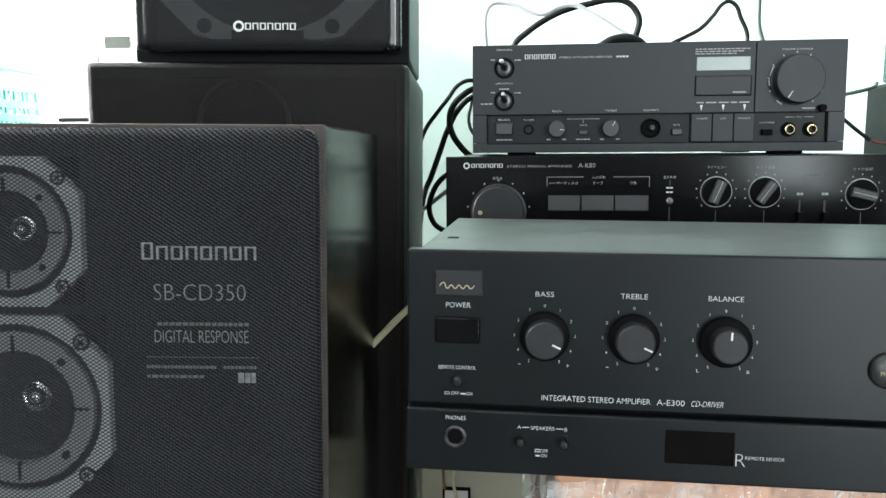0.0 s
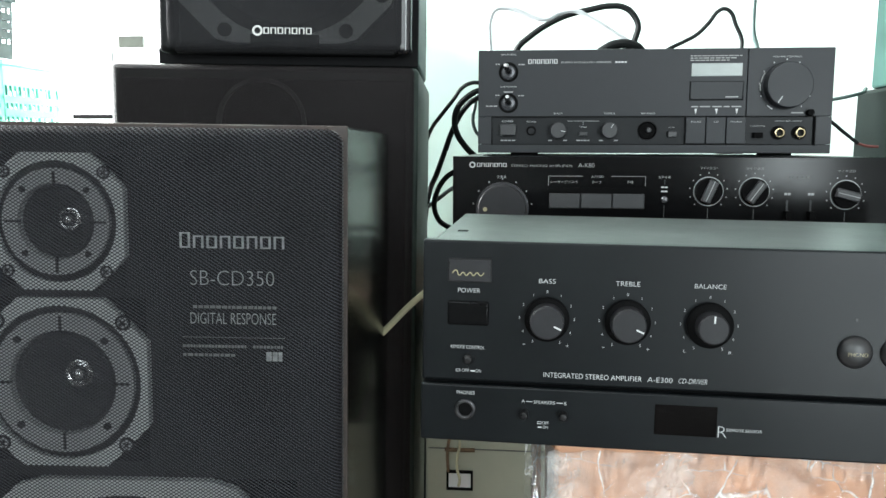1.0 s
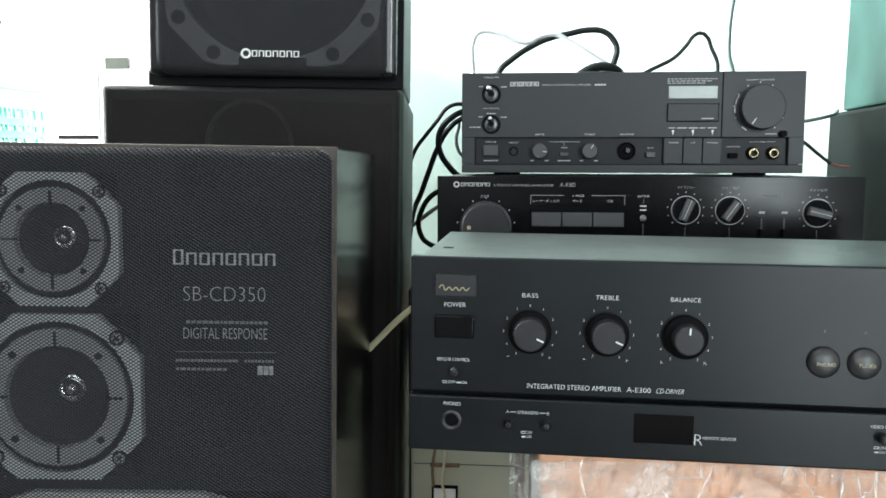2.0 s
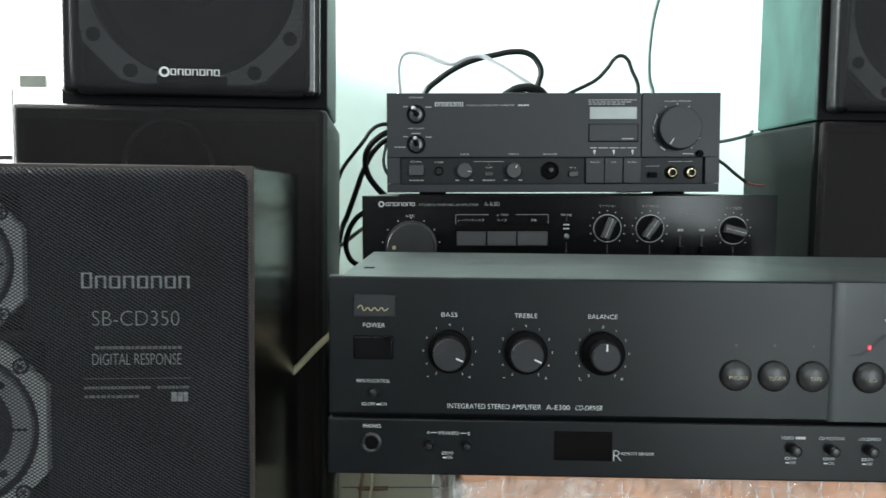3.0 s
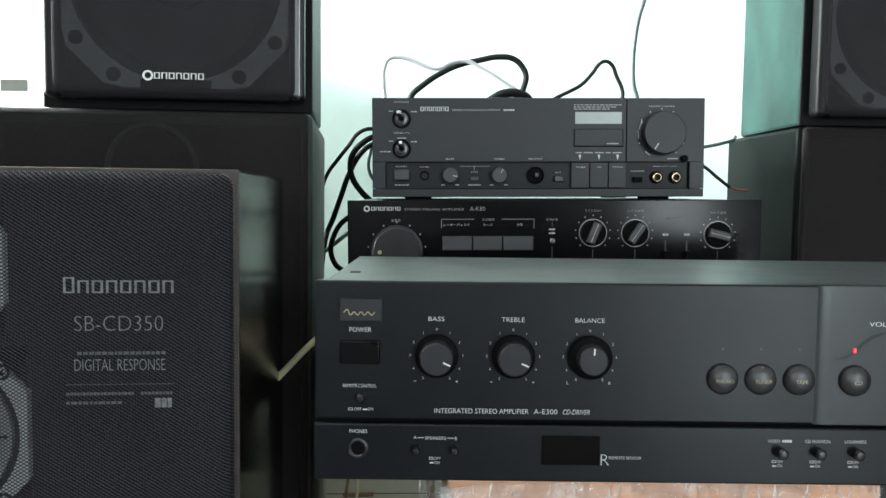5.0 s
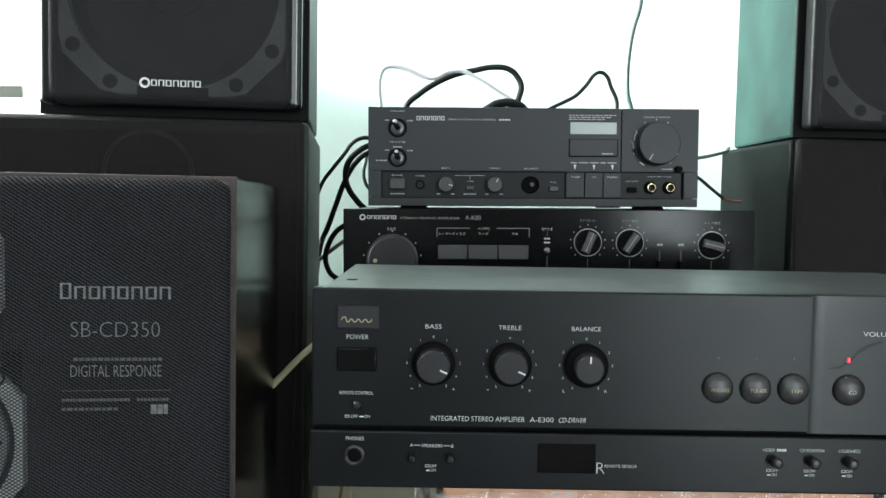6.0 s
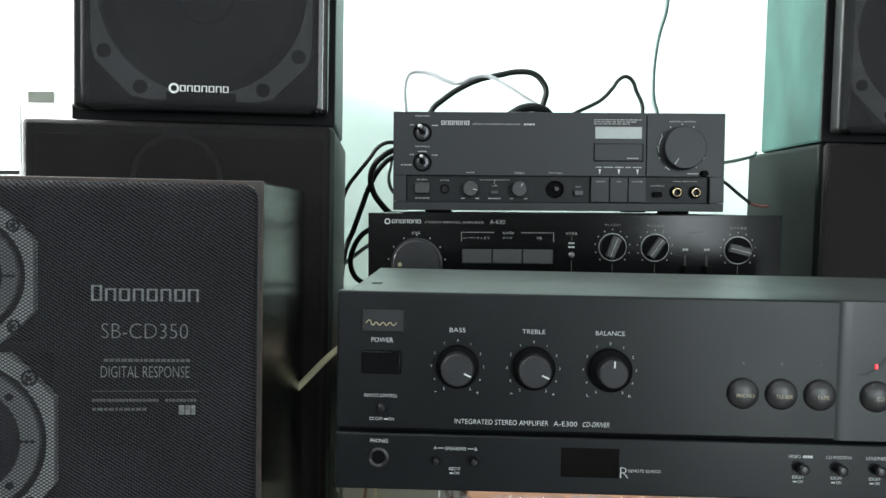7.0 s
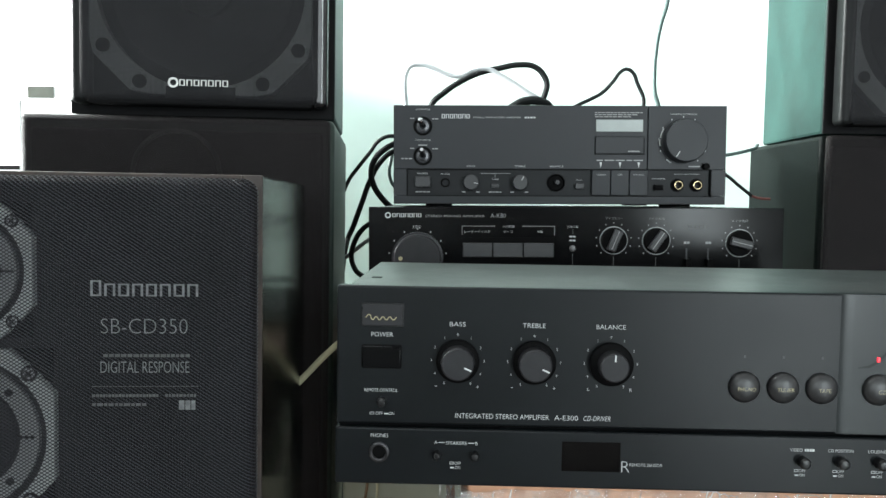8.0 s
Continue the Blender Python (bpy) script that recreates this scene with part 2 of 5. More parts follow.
M_LCD2 = mat("grey_green_display", (0.055, 0.06, 0.052), 0.2, var=0.12, scale=40, bump=0)
M_MINT = mat("mint_plastic", (0.085, 0.29, 0.225), 0.4, var=0.06, scale=10, spec=0.2)
M_CRATE = mat("dark_grey_plastic", (0.004, 0.006, 0.0065), 0.45, var=0.1, scale=20, spec=0.08)
M_CREAM = mat("cream_enamel", (0.37, 0.385, 0.30), 0.4, var=0.1, scale=8, bump=0.05, dust=0.1)
M_RUST = mat("rusty_bolt", (0.14, 0.09, 0.05), 0.8, var=0.5, scale=120, bump=0.4)
M_CARD = mat("brown_cardboard", (0.72, 0.40, 0.25), 0.8, var=0.10, scale=10, bump=0.2, bscale=300)
M_FILM = film_mat("clear_packing_film")
M_RUBBER = mat("black_cable_rubber", (0.006, 0.0075, 0.0075), 0.55, var=0.15, scale=40, spec=0.12)
M_WCABLE = mat("white_cable_sheath", (0.40, 0.42, 0.43), 0.45, var=0.08, scale=40)
M_GCABLE = mat("grey_green_cable", (0.045, 0.07, 0.065), 0.45, var=0.1, scale=40, spec=0.2)
M_GREYCABLE = mat("grey_cable_sheath", (0.17, 0.19, 0.19), 0.45, var=0.1, scale=40, spec=0.3)
M_YCABLE = mat("yellowed_cable", (0.46, 0.44, 0.29), 0.5, var=0.12, scale=40)
M_RED = mat("red_wire_sleeve", (0.11, 0.022, 0.018), 0.5, var=0.1)
M_WOOD = mat("dark_bench_wood", (0.10, 0.07, 0.05), 0.55, var=0.3, scale=8)
M_ALU = mat("window_aluminium", (0.6, 0.6, 0.6), 0.4, 0.8, var=0.05)


# ---- building helpers ----
def thing(name, label, category, base, group="", kind=""):
    ob = new(name)
    ob.location = base
    return tagged(ob, label, category, group, kind)


def base_of(ob):
    while ob.parent:
        ob = ob.parent
    return ob.location


def part(name, bm, material, parent, label="", smooth=False):
    """One mesh object under a thing or a part; bm is in world places of the unturned thing."""
    me = bpy.data.meshes.new(name)
    bmesh.ops.translate(bm, verts=bm.verts, vec=-Vector(base_of(parent)))
    bm.normal_update()
    bm.to_mesh(me)
    bm.free()
    me.materials.append(material)
    if smooth:
        me.set_sharp_from_angle(angle=radians(35))
        for p in me.polygons:  # broad flat faces stay flat between their rounded edges
            p.use_smooth = max(abs(c) for c in p.normal) < 0.99999
    ob = new(name, me)
    ob.parent = parent
    if label:
        ob["label"] = label
    if name in ("small_print", "dial_scale", "lettering"):
        ob["kind"] = "stuff"
    return ob


def solid(name, bm, material, label="", category="", kind="structure", smooth=False):
    me = bpy.data.meshes.new(name)
    bm.normal_update()
    bm.to_mesh(me)
    bm.free()
    me.materials.append(material)
    if smooth:
        for p in me.polygons:
            p.use_smooth = True
    return tagged(new(name, me), label, category, "", kind)


def box(x0, x1, y0, y1, z0, z1, bevel=0.0, seg=2, bm=None):
    b = bmesh.new()
    bmesh.ops.create_cube(b, size=1, matrix=Matrix.LocRotScale(((x0 + x1) / 2, (y0 + y1) / 2, (z0 + z1) / 2), None, (x1 - x0, y1 - y0, z1 - z0)))
    if bevel:
        bmesh.ops.bevel(b, geom=b.edges[:], offset=bevel, segments=seg, affect="EDGES", profile=0.5)
    return merge(bm, b)


def shell(*args):
    """A rounded box without its back: cloth stretched over a frame."""
    b = box(*args)
    back = max(v.co.y for v in b.verts)
    bmesh.ops.delete(b, geom=[f for f in b.faces if abs(f.calc_center_median().y - back) < 1e-5], context="FACES")
    return b


def merge(bm, other):
    if bm is None:
        return other
    me = bpy.data.meshes.new("joined")
    other.to_mesh(me)
    other.free()
    bm.from_mesh(me)
    bpy.data.meshes.remove(me)
    return bm


def lathe(cx, cz, y, profile, seg=40, bm=None):
    """Turned round an axis along y; profile: (radius, y offset) from the back to the front."""
    b = bmesh.new()
    rings = []
    for r, dy in profile:
        if r <= 1e-6:
            rings.append([b.verts.new((cx, y + dy, cz))])
        else:
            rings.append([b.verts.new((cx + r * math.cos(2 * math.pi * i / seg), y + dy, cz + r * math.sin(2 * math.pi * i / seg))) for i in range(seg)])
    for a, c in zip(rings, rings[1:]):
        for i in range(seg):
            j = (i + 1) % seg
            if len(a) == 1 and len(c) == 1:
                continue
            if len(a) == 1:
                b.faces.new((a[0], c[j], c[i]))
            elif len(c) == 1:
                b.faces.new((a[i], a[j], c[0]))
            else:
                b.faces.new((a[i], a[j], c[j], c[i]))
    bmesh.ops.recalc_face_normals(b, faces=b.faces[:])
    return merge(bm, b)


def knob_profile(r, depth, edge=0.0008):
    return [(r, 0), (r, -depth + edge), (r - edge, -depth), (0, -depth)]


def tube(points, r):
    """A smooth cable through the points."""
    cu = bpy.data.curves.new("cable", "CURVE")
    cu.dimensions, cu.bevel_depth, cu.bevel_resolution, cu.resolution_u = "3D", r, 3, 10
    cu.use_fill_caps = True
    sp = cu.splines.new("BEZIER")
    sp.bezier_points.add(len(points) - 1)
    for p, co in zip(sp.bezier_points, points):
        p.co, p.handle_left_type, p.handle_right_type = co, "AUTO", "AUTO"
    return curve_mesh(cu)


def curve_mesh(cu):
    ob = bpy.data.objects.new("outline", cu)
    me = bpy.data.meshes.new_from_object(ob)
    b = bmesh.new()
    b.from_mesh(me)
    bpy.data.objects.remove(ob)
    bpy.data.curves.remove(cu)
    bpy.data.meshes.remove(me)
    return b


def text(s, cx, cz, h, y, width=None, shear=0.0, bm=None, thick=0.00015, thin=0.014):
    """Raised print facing -y, centred on (cx, cz), of capital height h and the given width."""
    cu = bpy.data.curves.new("print", "FONT")
    cu.body, cu.extrude, cu.shear, cu.resolution_u, cu.offset = s, 0.02, shear, 3, -thin
    b = curve_mesh(cu)
    if not b.verts:
        b.free()
        return bm if bm else bmesh.new()
    xs, ys = [v.co.x for v in b.verts], [v.co.y for v in b.verts]
    w0, mx, my = max(xs) - min(xs), (max(xs) + min(xs)) / 2, (max(ys) + min(ys)) / 2
    sy = h / max(1e-6, max(ys) - min(ys))
    sx = width / w0 if width else sy
    for v in b.verts:
        v.co = Vector((cx + (v.co.x - mx) * sx, y - thick * (0.5 + v.co.z / 0.04), cz + (v.co.y - my) * sy))
    return merge(bm, b)


def bars(x0, x1, cz, h, y, count, bm=None, seed=1, gap=0.25, thick=0.00015):
    """Writing too small to read: a row of plain bars."""
    rnd = random.Random(seed)
    ws = [rnd.uniform(0.6, 1.4) for _ in range(count)]
    unit = (x1 - x0) / (sum(ws) + gap * (count - 1))
    x = x0
    for w in ws:
        bm = box(x, x + w * unit, y - thick, y, cz - h / 2, cz + h / 2, bm=bm)
        x += (w + gap) * unit
    return bm


def outline(x0, x1, z0, z1, y, bm=None, w=0.00022, thick=0.00015):
    """A small printed rectangle."""
    for a, b, c, d in ((x0, x1, z0, z0 + w), (x0, x1, z1 - w, z1), (x0, x0 + w, z0 + w, z1 - w), (x1 - w, x1, z0 + w, z1 - w)):
        bm = box(a, b, y - thick, y, c, d, bm=bm)
    return bm


def mark(parent, x0, x1, cz, h, y, count, material, thick=0.00015, tall=1.0):
    """A maker's mark as a row of plain hollow blocks, the first one taller."""
    unit = (x1 - x0) / (count * 1.28 - 0.28)
    st = h * 0.12
    for i in range(count):
        a = x0 + i * unit * 1.28
        k = tall if i == 0 else 1.0
        z0, z1 = cz - h / 2, cz - h / 2 + h * k
        b = box(a, a + st * 1.5, y - thick, y, z0, z1)
        b = box(a + unit - st * 1.5, a + unit, y - thick, y, z0, z1, bm=b)
        b = box(a + st * 1.5, a + unit - st * 1.5, y - thick, y, z1 - st, z1, bm=b)
        if i % 2 == 0:
            b = box(a + st * 1.5, a + unit - st * 1.5, y - thick, y, z0, z0 + st, bm=b)
        part("mark_block", b, material, parent)


def plate(cx, cz, y0, y1, half, cut, hole=0.0, seg=48, hx=None):
    """A square plate with cut corners, with a round hole through it, from y0 (front) to y1."""
    hx = hx or half
    b = bmesh.new()
    out = []
    for i in range(seg):
        a = 2 * math.pi * (i + 0.5) / seg
        c, s = math.cos(a), math.sin(a)
        k = min(hx / max(1e-9, abs(c)), half / max(1e-9, abs(s)), (hx + half - cut) / (abs(c) + abs(s)))
        out.append((cx + k * c, cz + k * s, c, s))
    fo = [b.verts.new((x, y0, z)) for x, z, c, s in out]
    bo = [b.verts.new((x, y1, z)) for x, z, c, s in out]
    if hole:
        fi = [b.verts.new((cx + hole * c, y0, cz + hole * s)) for x, z, c, s in out]
        bi = [b.verts.new((cx + hole * c, y1, cz + hole * s)) for x, z, c, s in out]
    for i in range(seg):
        j = (i + 1) % seg
        b.faces.new((fo[i], fo[j], bo[j], bo[i]))
        if hole:
            b.faces.new((fi[j], fi[i], bi[i], bi[j]))
            b.faces.new((fo[j], fo[i], fi[i], fi[j]))
            b.faces.new((bo[i], bo[j], bi[j], bi[i]))
    if not hole:
        b.faces.new(list(reversed(fo)))
        b.faces.new(bo)
    bmesh.ops.recalc_face_normals(b, faces=b.faces[:])
    return b


def lean(ob, pivot, turn, roll):
    """Turns a finished thing about the upright through the pivot and lets it lean to its right."""
    ob.matrix_basis = pose(*pivot, 0, roll, turn) @ Matrix.Translation(-Vector(pivot)) @ ob.matrix_basis


def wall_with_hole(axis, at, thick, a0, a1, z0, z1, hole):
    """A wall slab along x ('y' fixed) or along y ('x' fixed), with a rectangular opening."""
    h0, h1, k0, k1 = hole
    bm = None
    for p0, p1, q0, q1 in ((a0, h0, z0, z1), (h1, a1, z0, z1), (h0, h1, z0, k0), (h0, h1, k1, z1)):
        bm = box(at, at + thick, p0, p1, q0, q1, bm=bm) if axis == "x" else box(p0, p1, at, at + thick, q0, q1, bm=bm)
    return bm


# ---- the room ----
X0, X1, Y0, Y1, ZC = -2.3, 1.9, -2.2, 2.05, 2.75
solid("floor", box(X0 - 0.15, X1 + 0.15, Y0 - 0.15, Y1 + 0.15, -0.1, 0.0), M_FLOOR, "plain dark tiled floor", "floor")
solid("ceiling", box(X0 - 0.15, X1 + 0.15, Y0 - 0.15, Y1 + 0.15, ZC, ZC + 0.1), M_CEIL, "plain white ceiling", "ceiling")
solid("wall_north", box(X0, X1, Y1, Y1 + 0.15, 0, ZC), M_WALL, "bright mint-painted wall behind the equipment", "wall")
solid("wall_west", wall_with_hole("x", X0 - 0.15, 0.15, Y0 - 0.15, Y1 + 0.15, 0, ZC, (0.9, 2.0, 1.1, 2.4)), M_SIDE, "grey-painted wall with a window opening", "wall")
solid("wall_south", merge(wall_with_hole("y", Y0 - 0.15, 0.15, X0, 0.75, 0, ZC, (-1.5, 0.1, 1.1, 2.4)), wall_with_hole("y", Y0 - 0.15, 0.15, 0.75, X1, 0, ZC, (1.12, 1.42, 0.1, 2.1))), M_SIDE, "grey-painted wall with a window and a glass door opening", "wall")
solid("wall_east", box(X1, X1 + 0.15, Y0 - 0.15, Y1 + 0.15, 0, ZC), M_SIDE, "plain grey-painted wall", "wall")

# ---- upper and lower loudspeakers of the two stacks ----
BW, BH = 0.316, 1.1395


def tall_speaker(depth, veneer):
    t = thing("tall_speaker", "tall black floor-standing loudspeaker with a dark cloth front", "loudspeaker", (0, 0, 0), "lower speakers of the stacks")
    part("cabinet", box(-BW, 0, 0.014, depth, 0.0, BH, 0.006, 3), veneer, t, "dull dusty greenish veneered cabinet, light put into its colour", True)
    part("grille_frame", box(-BW + 0.012, -0.012, 0.006, 0.0145, 0.03, BH - 0.014, 0.002), M_BAFFLE, t, "black inner frame")
    part("grille_cloth", shell(-BW + 0.004, -0.004, 0.0, 0.0138, 0.02, BH - 0.0008, 0.005, 3), M_CLOTH3, t, "dark brownish black cloth", True)
    part("driver_ring", lathe(-0.160, 1.081, 0.006, [(0.046, 0), (0.046, -0.003), (0.042, -0.004), (0.041, 0)]), M_FAINT, t, "faint round driver ring", True)
    return t


SW, SD, SH = 0.271, 0.25, 0.48


def bookshelf_speaker():
    t = thing("bookshelf_speaker", "black bookshelf loudspeaker with a cloth grille on a taller speaker", "loudspeaker", (0, 0, 0), "upper speakers of the stacks")
    part("cabinet", box(-SW, 0, 0.034, SD, 0, SH, 0.004, 2), M_PALESIDE, t, "pale dusty green cabinet", True)
    part("front_board", box(-SW + 0.0003, -0.0003, 0.0300, 0.0339, 0.0003, SH - 0.0003, 0.001), M_BAFFLE, t, "black front board")
    cx, cz = -0.1343, 0.1317
    g0, g1 = -SW + 0.009, -0.006
    frame_part = part("woofer_frame", plate(cx, cz, 0.010, 0.0285, 0.111, 0.043, 0.105), M_PLATE2, t, "grey octagonal woofer frame behind the cloth")
    for a in (-147, -122, -58, -33, 33, 58, 122, 147):
        part("frame_hole", lathe(cx + 0.1164 * math.cos(radians(a)), cz + 0.1164 * math.sin(radians(a)), 0.0099, [(0.0072, 0.001), (0.0072, -0.0006), (0, -0.0006)], 20), M_DARK, frame_part)
    part("woofer_cone", lathe(cx, cz, 0.0285, [(0.104, -0.008), (0.092, -0.012), (0.082, -0.008), (0.03, -0.0005), (0.028, -0.006), (0, -0.010)]), M_CONE, t, "black woofer cone", True)
    part("badge_base", box(-0.169, -0.100, 0.0060, 0.0098, 0.0160, 0.0285), M_BAFFLE, t, "black strip behind the badge")
    part("grille_cloth", shell(g0 + 0.004, g1 - 0.004, 0.0, 0.0292, 0.011, SH - 0.014, 0.010, 4), M_CLOTH2, t, "black cloth with rounded edges", True)
    # Right edge kept glossy for its highlight, left one dulled to drop it.
    for e0, e1, m, words in ((g0, g0 + 0.016, M_EDGEDULL, "grille edge dulled so it shows no highlight"), (g1 - 0.016, g1, M_EDGE, "glossy rounded grille edge")):
        part("grille_edge", box(e0, e1, 0.0010, 0.0297, 0.009, SH - 0.012, 0.0065, 5), m, t, words, True)
    part("grille_rail", box(g0 + 0.016, g1 - 0.016, 0.004, 0.0296, 0.009, 0.0150, 0.003, 3), M_BAFFLE, t, "black lower grille rail", True)
    # maker's mark: a round emblem and a plain row of blocks
    part("emblem", lathe(-0.1600, 0.0311, 0.0, [(0.0046, 0.001), (0.0052, -0.001), (0.0032, -0.001), (0.0032, -0.0003)], 24), M_BADGE, t, "small silver emblem")
    mark(t, -0.1540, -0.1058, 0.0312, 0.0062, 0.0, 7, M_BADGE, 0.0012)
    return t


TOE, ROLL = 5.0, 0.8
tall = tall_speaker(0.36, M_TALLLIT)
tall.matrix_basis = pose(-0.0375, 1.02, BH, 0, ROLL, TOE) @ Matrix.Translation((0, 0, -BH))
tall_b = tall_speaker(0.27, M_TALLSHADE)
tall_b.matrix_basis = pose(0.55, 1.20, BH + 0.001, 0, ROLL, -0.8) @ Matrix.Translation((BW, 0, -BH))
tagged(tall_b, "tall black loudspeaker with a dusty greenish side shaded in its colour")
for k, (ax, az, r0, a0, a1) in enumerate(((-0.160, 1.081, 0.0435, 98, 128), (-0.158, 1.078, 0.0400, 104, 132), (-0.160, 1.081, 0.0440, 52, 64))):
    part("scuff", tube([(ax + r0 * math.cos(radians(a0 + (a1 - a0) * i / 5)), -0.0002, az + r0 * math.sin(radians(a0 + (a1 - a0) * i / 5))) for i in range(6)], 0.00035), M_FAINT, tall, "pale scuff on the cloth")
upper = bookshelf_speaker()
upper.matrix_basis = pose(-0.0380, 1.016, BH + 0.0015, 0, ROLL, TOE)
upper_b = copy_thing(upper, pose(0.549, 1.180, BH + 0.0020, 0, ROLL, -2.0) @ Matrix.Translation((SW, 0, 0)))
tagged(upper_b, "black bookshelf loudspeaker with a pale green dusty side")


# ---- three-way loudspeaker with twill cloth ----
def screw(parent, cx, cz, y, r):
    s = part("screw", lathe(cx, cz, y, [(r, 0.0005), (r, -0.0008), (r * 0.72, -0.0008), (r * 0.70, -0.0002)], 20), M_DARK, parent, "dark rimmed screw")
    part("screw_head", lathe(cx, cz, y, [(r * 0.70, 0.0003), (r * 0.68, -0.0009), (r * 0.4, -0.0013), (0, -0.0013)], 20), M_PLATE2, s, "", True)
    for d in (45, -45):
        b = box(-r * 0.5, r * 0.5, -0.0017, -0.0011, -r * 0.12, r * 0.12)
        bmesh.ops.transform(b, matrix=Matrix.Translation((cx, y, cz)) @ Matrix.Rotation(radians(d), 4, "Y"), verts=b.verts)
        part("slot", b, M_DARK, s)


def driver(parent, name, cx, cz, half, cut, groove, cone, dome, y, depth, sc):
    d = part(name, plate(cx, cz, y, y + 0.006, half, cut, groove), M_PLATE, parent, "silver driver plate with cut corners seen through the cloth")
    part("surround_groove", lathe(cx, cz, y + 0.006, [(groove + 0.001, 0), (groove + 0.0005, -0.002), (groove - 0.0045, -0.002), (groove - 0.0045, 0)], 48), M_DARK, d)
    part("flange", lathe(cx, cz, y + 0.006, [(groove - 0.0045, 0), (groove - 0.0045, -0.0062), (cone + 0.001, -0.0055), (cone, -0.001)], 48), M_PLATE2, d, "grey flange with holes", True)
    rr = (groove - 0.0045 + cone) / 2
    for k in range(4):
        a = radians(45 + 90 * k)
        part("flange_hole", lathe(cx + rr * math.cos(a), cz + rr * math.sin(a), y, [(half * 0.045, 0.001), (half * 0.045, -0.0008), (0, -0.0008)], 16), M_DARK, d)
        a = radians(90 * k)
        ln2 = (groove - cone) * 0.32
        wx, wz = (ln2, 0.0006) if k % 2 == 0 else (0.0006, ln2)
        mx, mz = cx + (rr - ln2 * 0.3) * math.cos(a), cz + (rr - ln2 * 0.3) * math.sin(a)
        part("flange_mark", box(mx - wx, mx + wx, y - 0.0012, y + 0.001, mz - wz, mz + wz), M_DARK, d)
    part("cone", lathe(cx, cz, y + 0.006, [(cone, -0.001), (cone * 0.93, 0.0005), (cone * 0.9, -0.0005), (dome * 1.5, depth - 0.001), (dome * 1.45, depth)], 40), M_CONE, d, "black paper cone", True)
    part("dome_ring", lathe(cx, cz, y + 0.006 + depth, [(dome * 1.5, 0), (dome * 1.42, -0.0016), (dome * 1.25, -0.0018), (dome * 1.15, 0)], 36), M_DOME, d, "shiny ring", True)
    part("dome", lathe(cx, cz, y + 0.006 + depth, [(dome * 1.18, 0.001), (dome * 0.95, -0.002), (dome * 0.75, -0.0045), (dome * 0.4, -0.0062), (0, -0.0068)], 32), M_DOME, d, "shiny dust cap", True)
    for sx in (-1, 1):
        for sz in (-1, 1):
            screw(d, cx + sx * sc, cz + sz * sc, y, half * 0.080 + 0.0006)


TX0, TX1, TY, TZ0, TZ1, TYB = -0.326, -0.0333, 0.6530, 0.50, 1.0713, 0.974
tri = thing("three_way_speaker", "black three-way loudspeaker with twill cloth grille and worn edges", "loudspeaker", ((TX0 + TX1) / 2, 0.75, TZ0))
for nm, b in (("side_panel", (TX0, TX0 + 0.014, TY + 0.0160, TYB, TZ0, TZ1)), ("side_panel", (TX1 - 0.014, TX1, TY + 0.0160, TYB, TZ0, TZ1)),
              ("top_panel", (TX0 + 0.0141, TX1 - 0.0141, TY + 0.0160, TYB, TZ1 - 0.014, TZ1 - 0.0003)), ("bottom_panel", (TX0 + 0.0141, TX1 - 0.0141, TY + 0.0160, TYB, TZ0, TZ0 + 0.014)),
              ("back_panel", (TX0 + 0.0141, TX1 - 0.0141, TYB - 0.013, TYB - 0.001, TZ0 + 0.0141, TZ1 - 0.0141))):
    part(nm, box(*b, 0.0014, 2), M_VENEER, tri, "glossy black cabinet panel", True)
for b in ((TX0 - 0.0003, TX0 + 0.012, TZ0, TZ1 + 0.0003), (TX1 - 0.012, TX1 + 0.0003, TZ0, TZ1 + 0.0003), (TX0 + 0.0121, TX1 - 0.0121, TZ1 - 0.012, TZ1 + 0.0003), (TX0 + 0.0121, TX1 - 0.0121, TZ0, TZ0 + 0.012)):
    part("edging", box(b[0], b[1], TY + 0.0133, TY + 0.0158, b[2], b[3], 0.0006), M_WORN, tri, "worn brown edging behind the grille")
DRIVERS = (("tweeter", -0.2066, 1.0124, 0.0412, 0.020, 0.0366, 0.0222, 0.0050, 0.014, 0.0298),
           ("midrange_driver", -0.2064, 0.9133, 0.0526, 0.026, 0.0482, 0.0319, 0.0062, 0.018, 0.0384),
           ("woofer", -0.170, 0.744, 0.108, 0.044, 0.098, 0.080, 0.026, 0.025, 0.080))
bz = TZ1 - 0.006
for nm, cx, cz, half, cut, groove, cone, dome, depth, sc in DRIVERS:
    driver(tri, nm, cx, cz, half, cut, groove, cone, dome, TY + 0.0045, depth, sc)
    part("baffle", box(TX0 + 0.006, cx - half + 0.002, TY + 0.0105, TY + 0.0133, cz - half, cz + half), M_BAFFLE, tri, "black baffle board")
    part("baffle", box(cx + half - 0.002, TX1 - 0.006, TY + 0.0105, TY + 0.0133, cz - half, cz + half), M_BAFFLE, tri, "black baffle board")
    part("baffle", box(TX0 + 0.006, TX1 - 0.006, TY + 0.0105, TY + 0.0133, cz + half, bz), M_BAFFLE, tri, "black baffle board")
    bz = cz - half
part("baffle", box(TX0 + 0.006, TX1 - 0.006, TY + 0.0105, TY + 0.0133, TZ0 + 0.006, bz), M_BAFFLE, tri, "black baffle board")
part("grille_cloth", shell(TX0 + 0.0030, TX1 - 0.0016, TY, TY + 0.0132, TZ0 + 0.003, TZ1 - 0.0020, 0.0090, 5), M_CLOTH, tri, "black twill cloth with rounded edges", True)
PY = TY - 0.0002
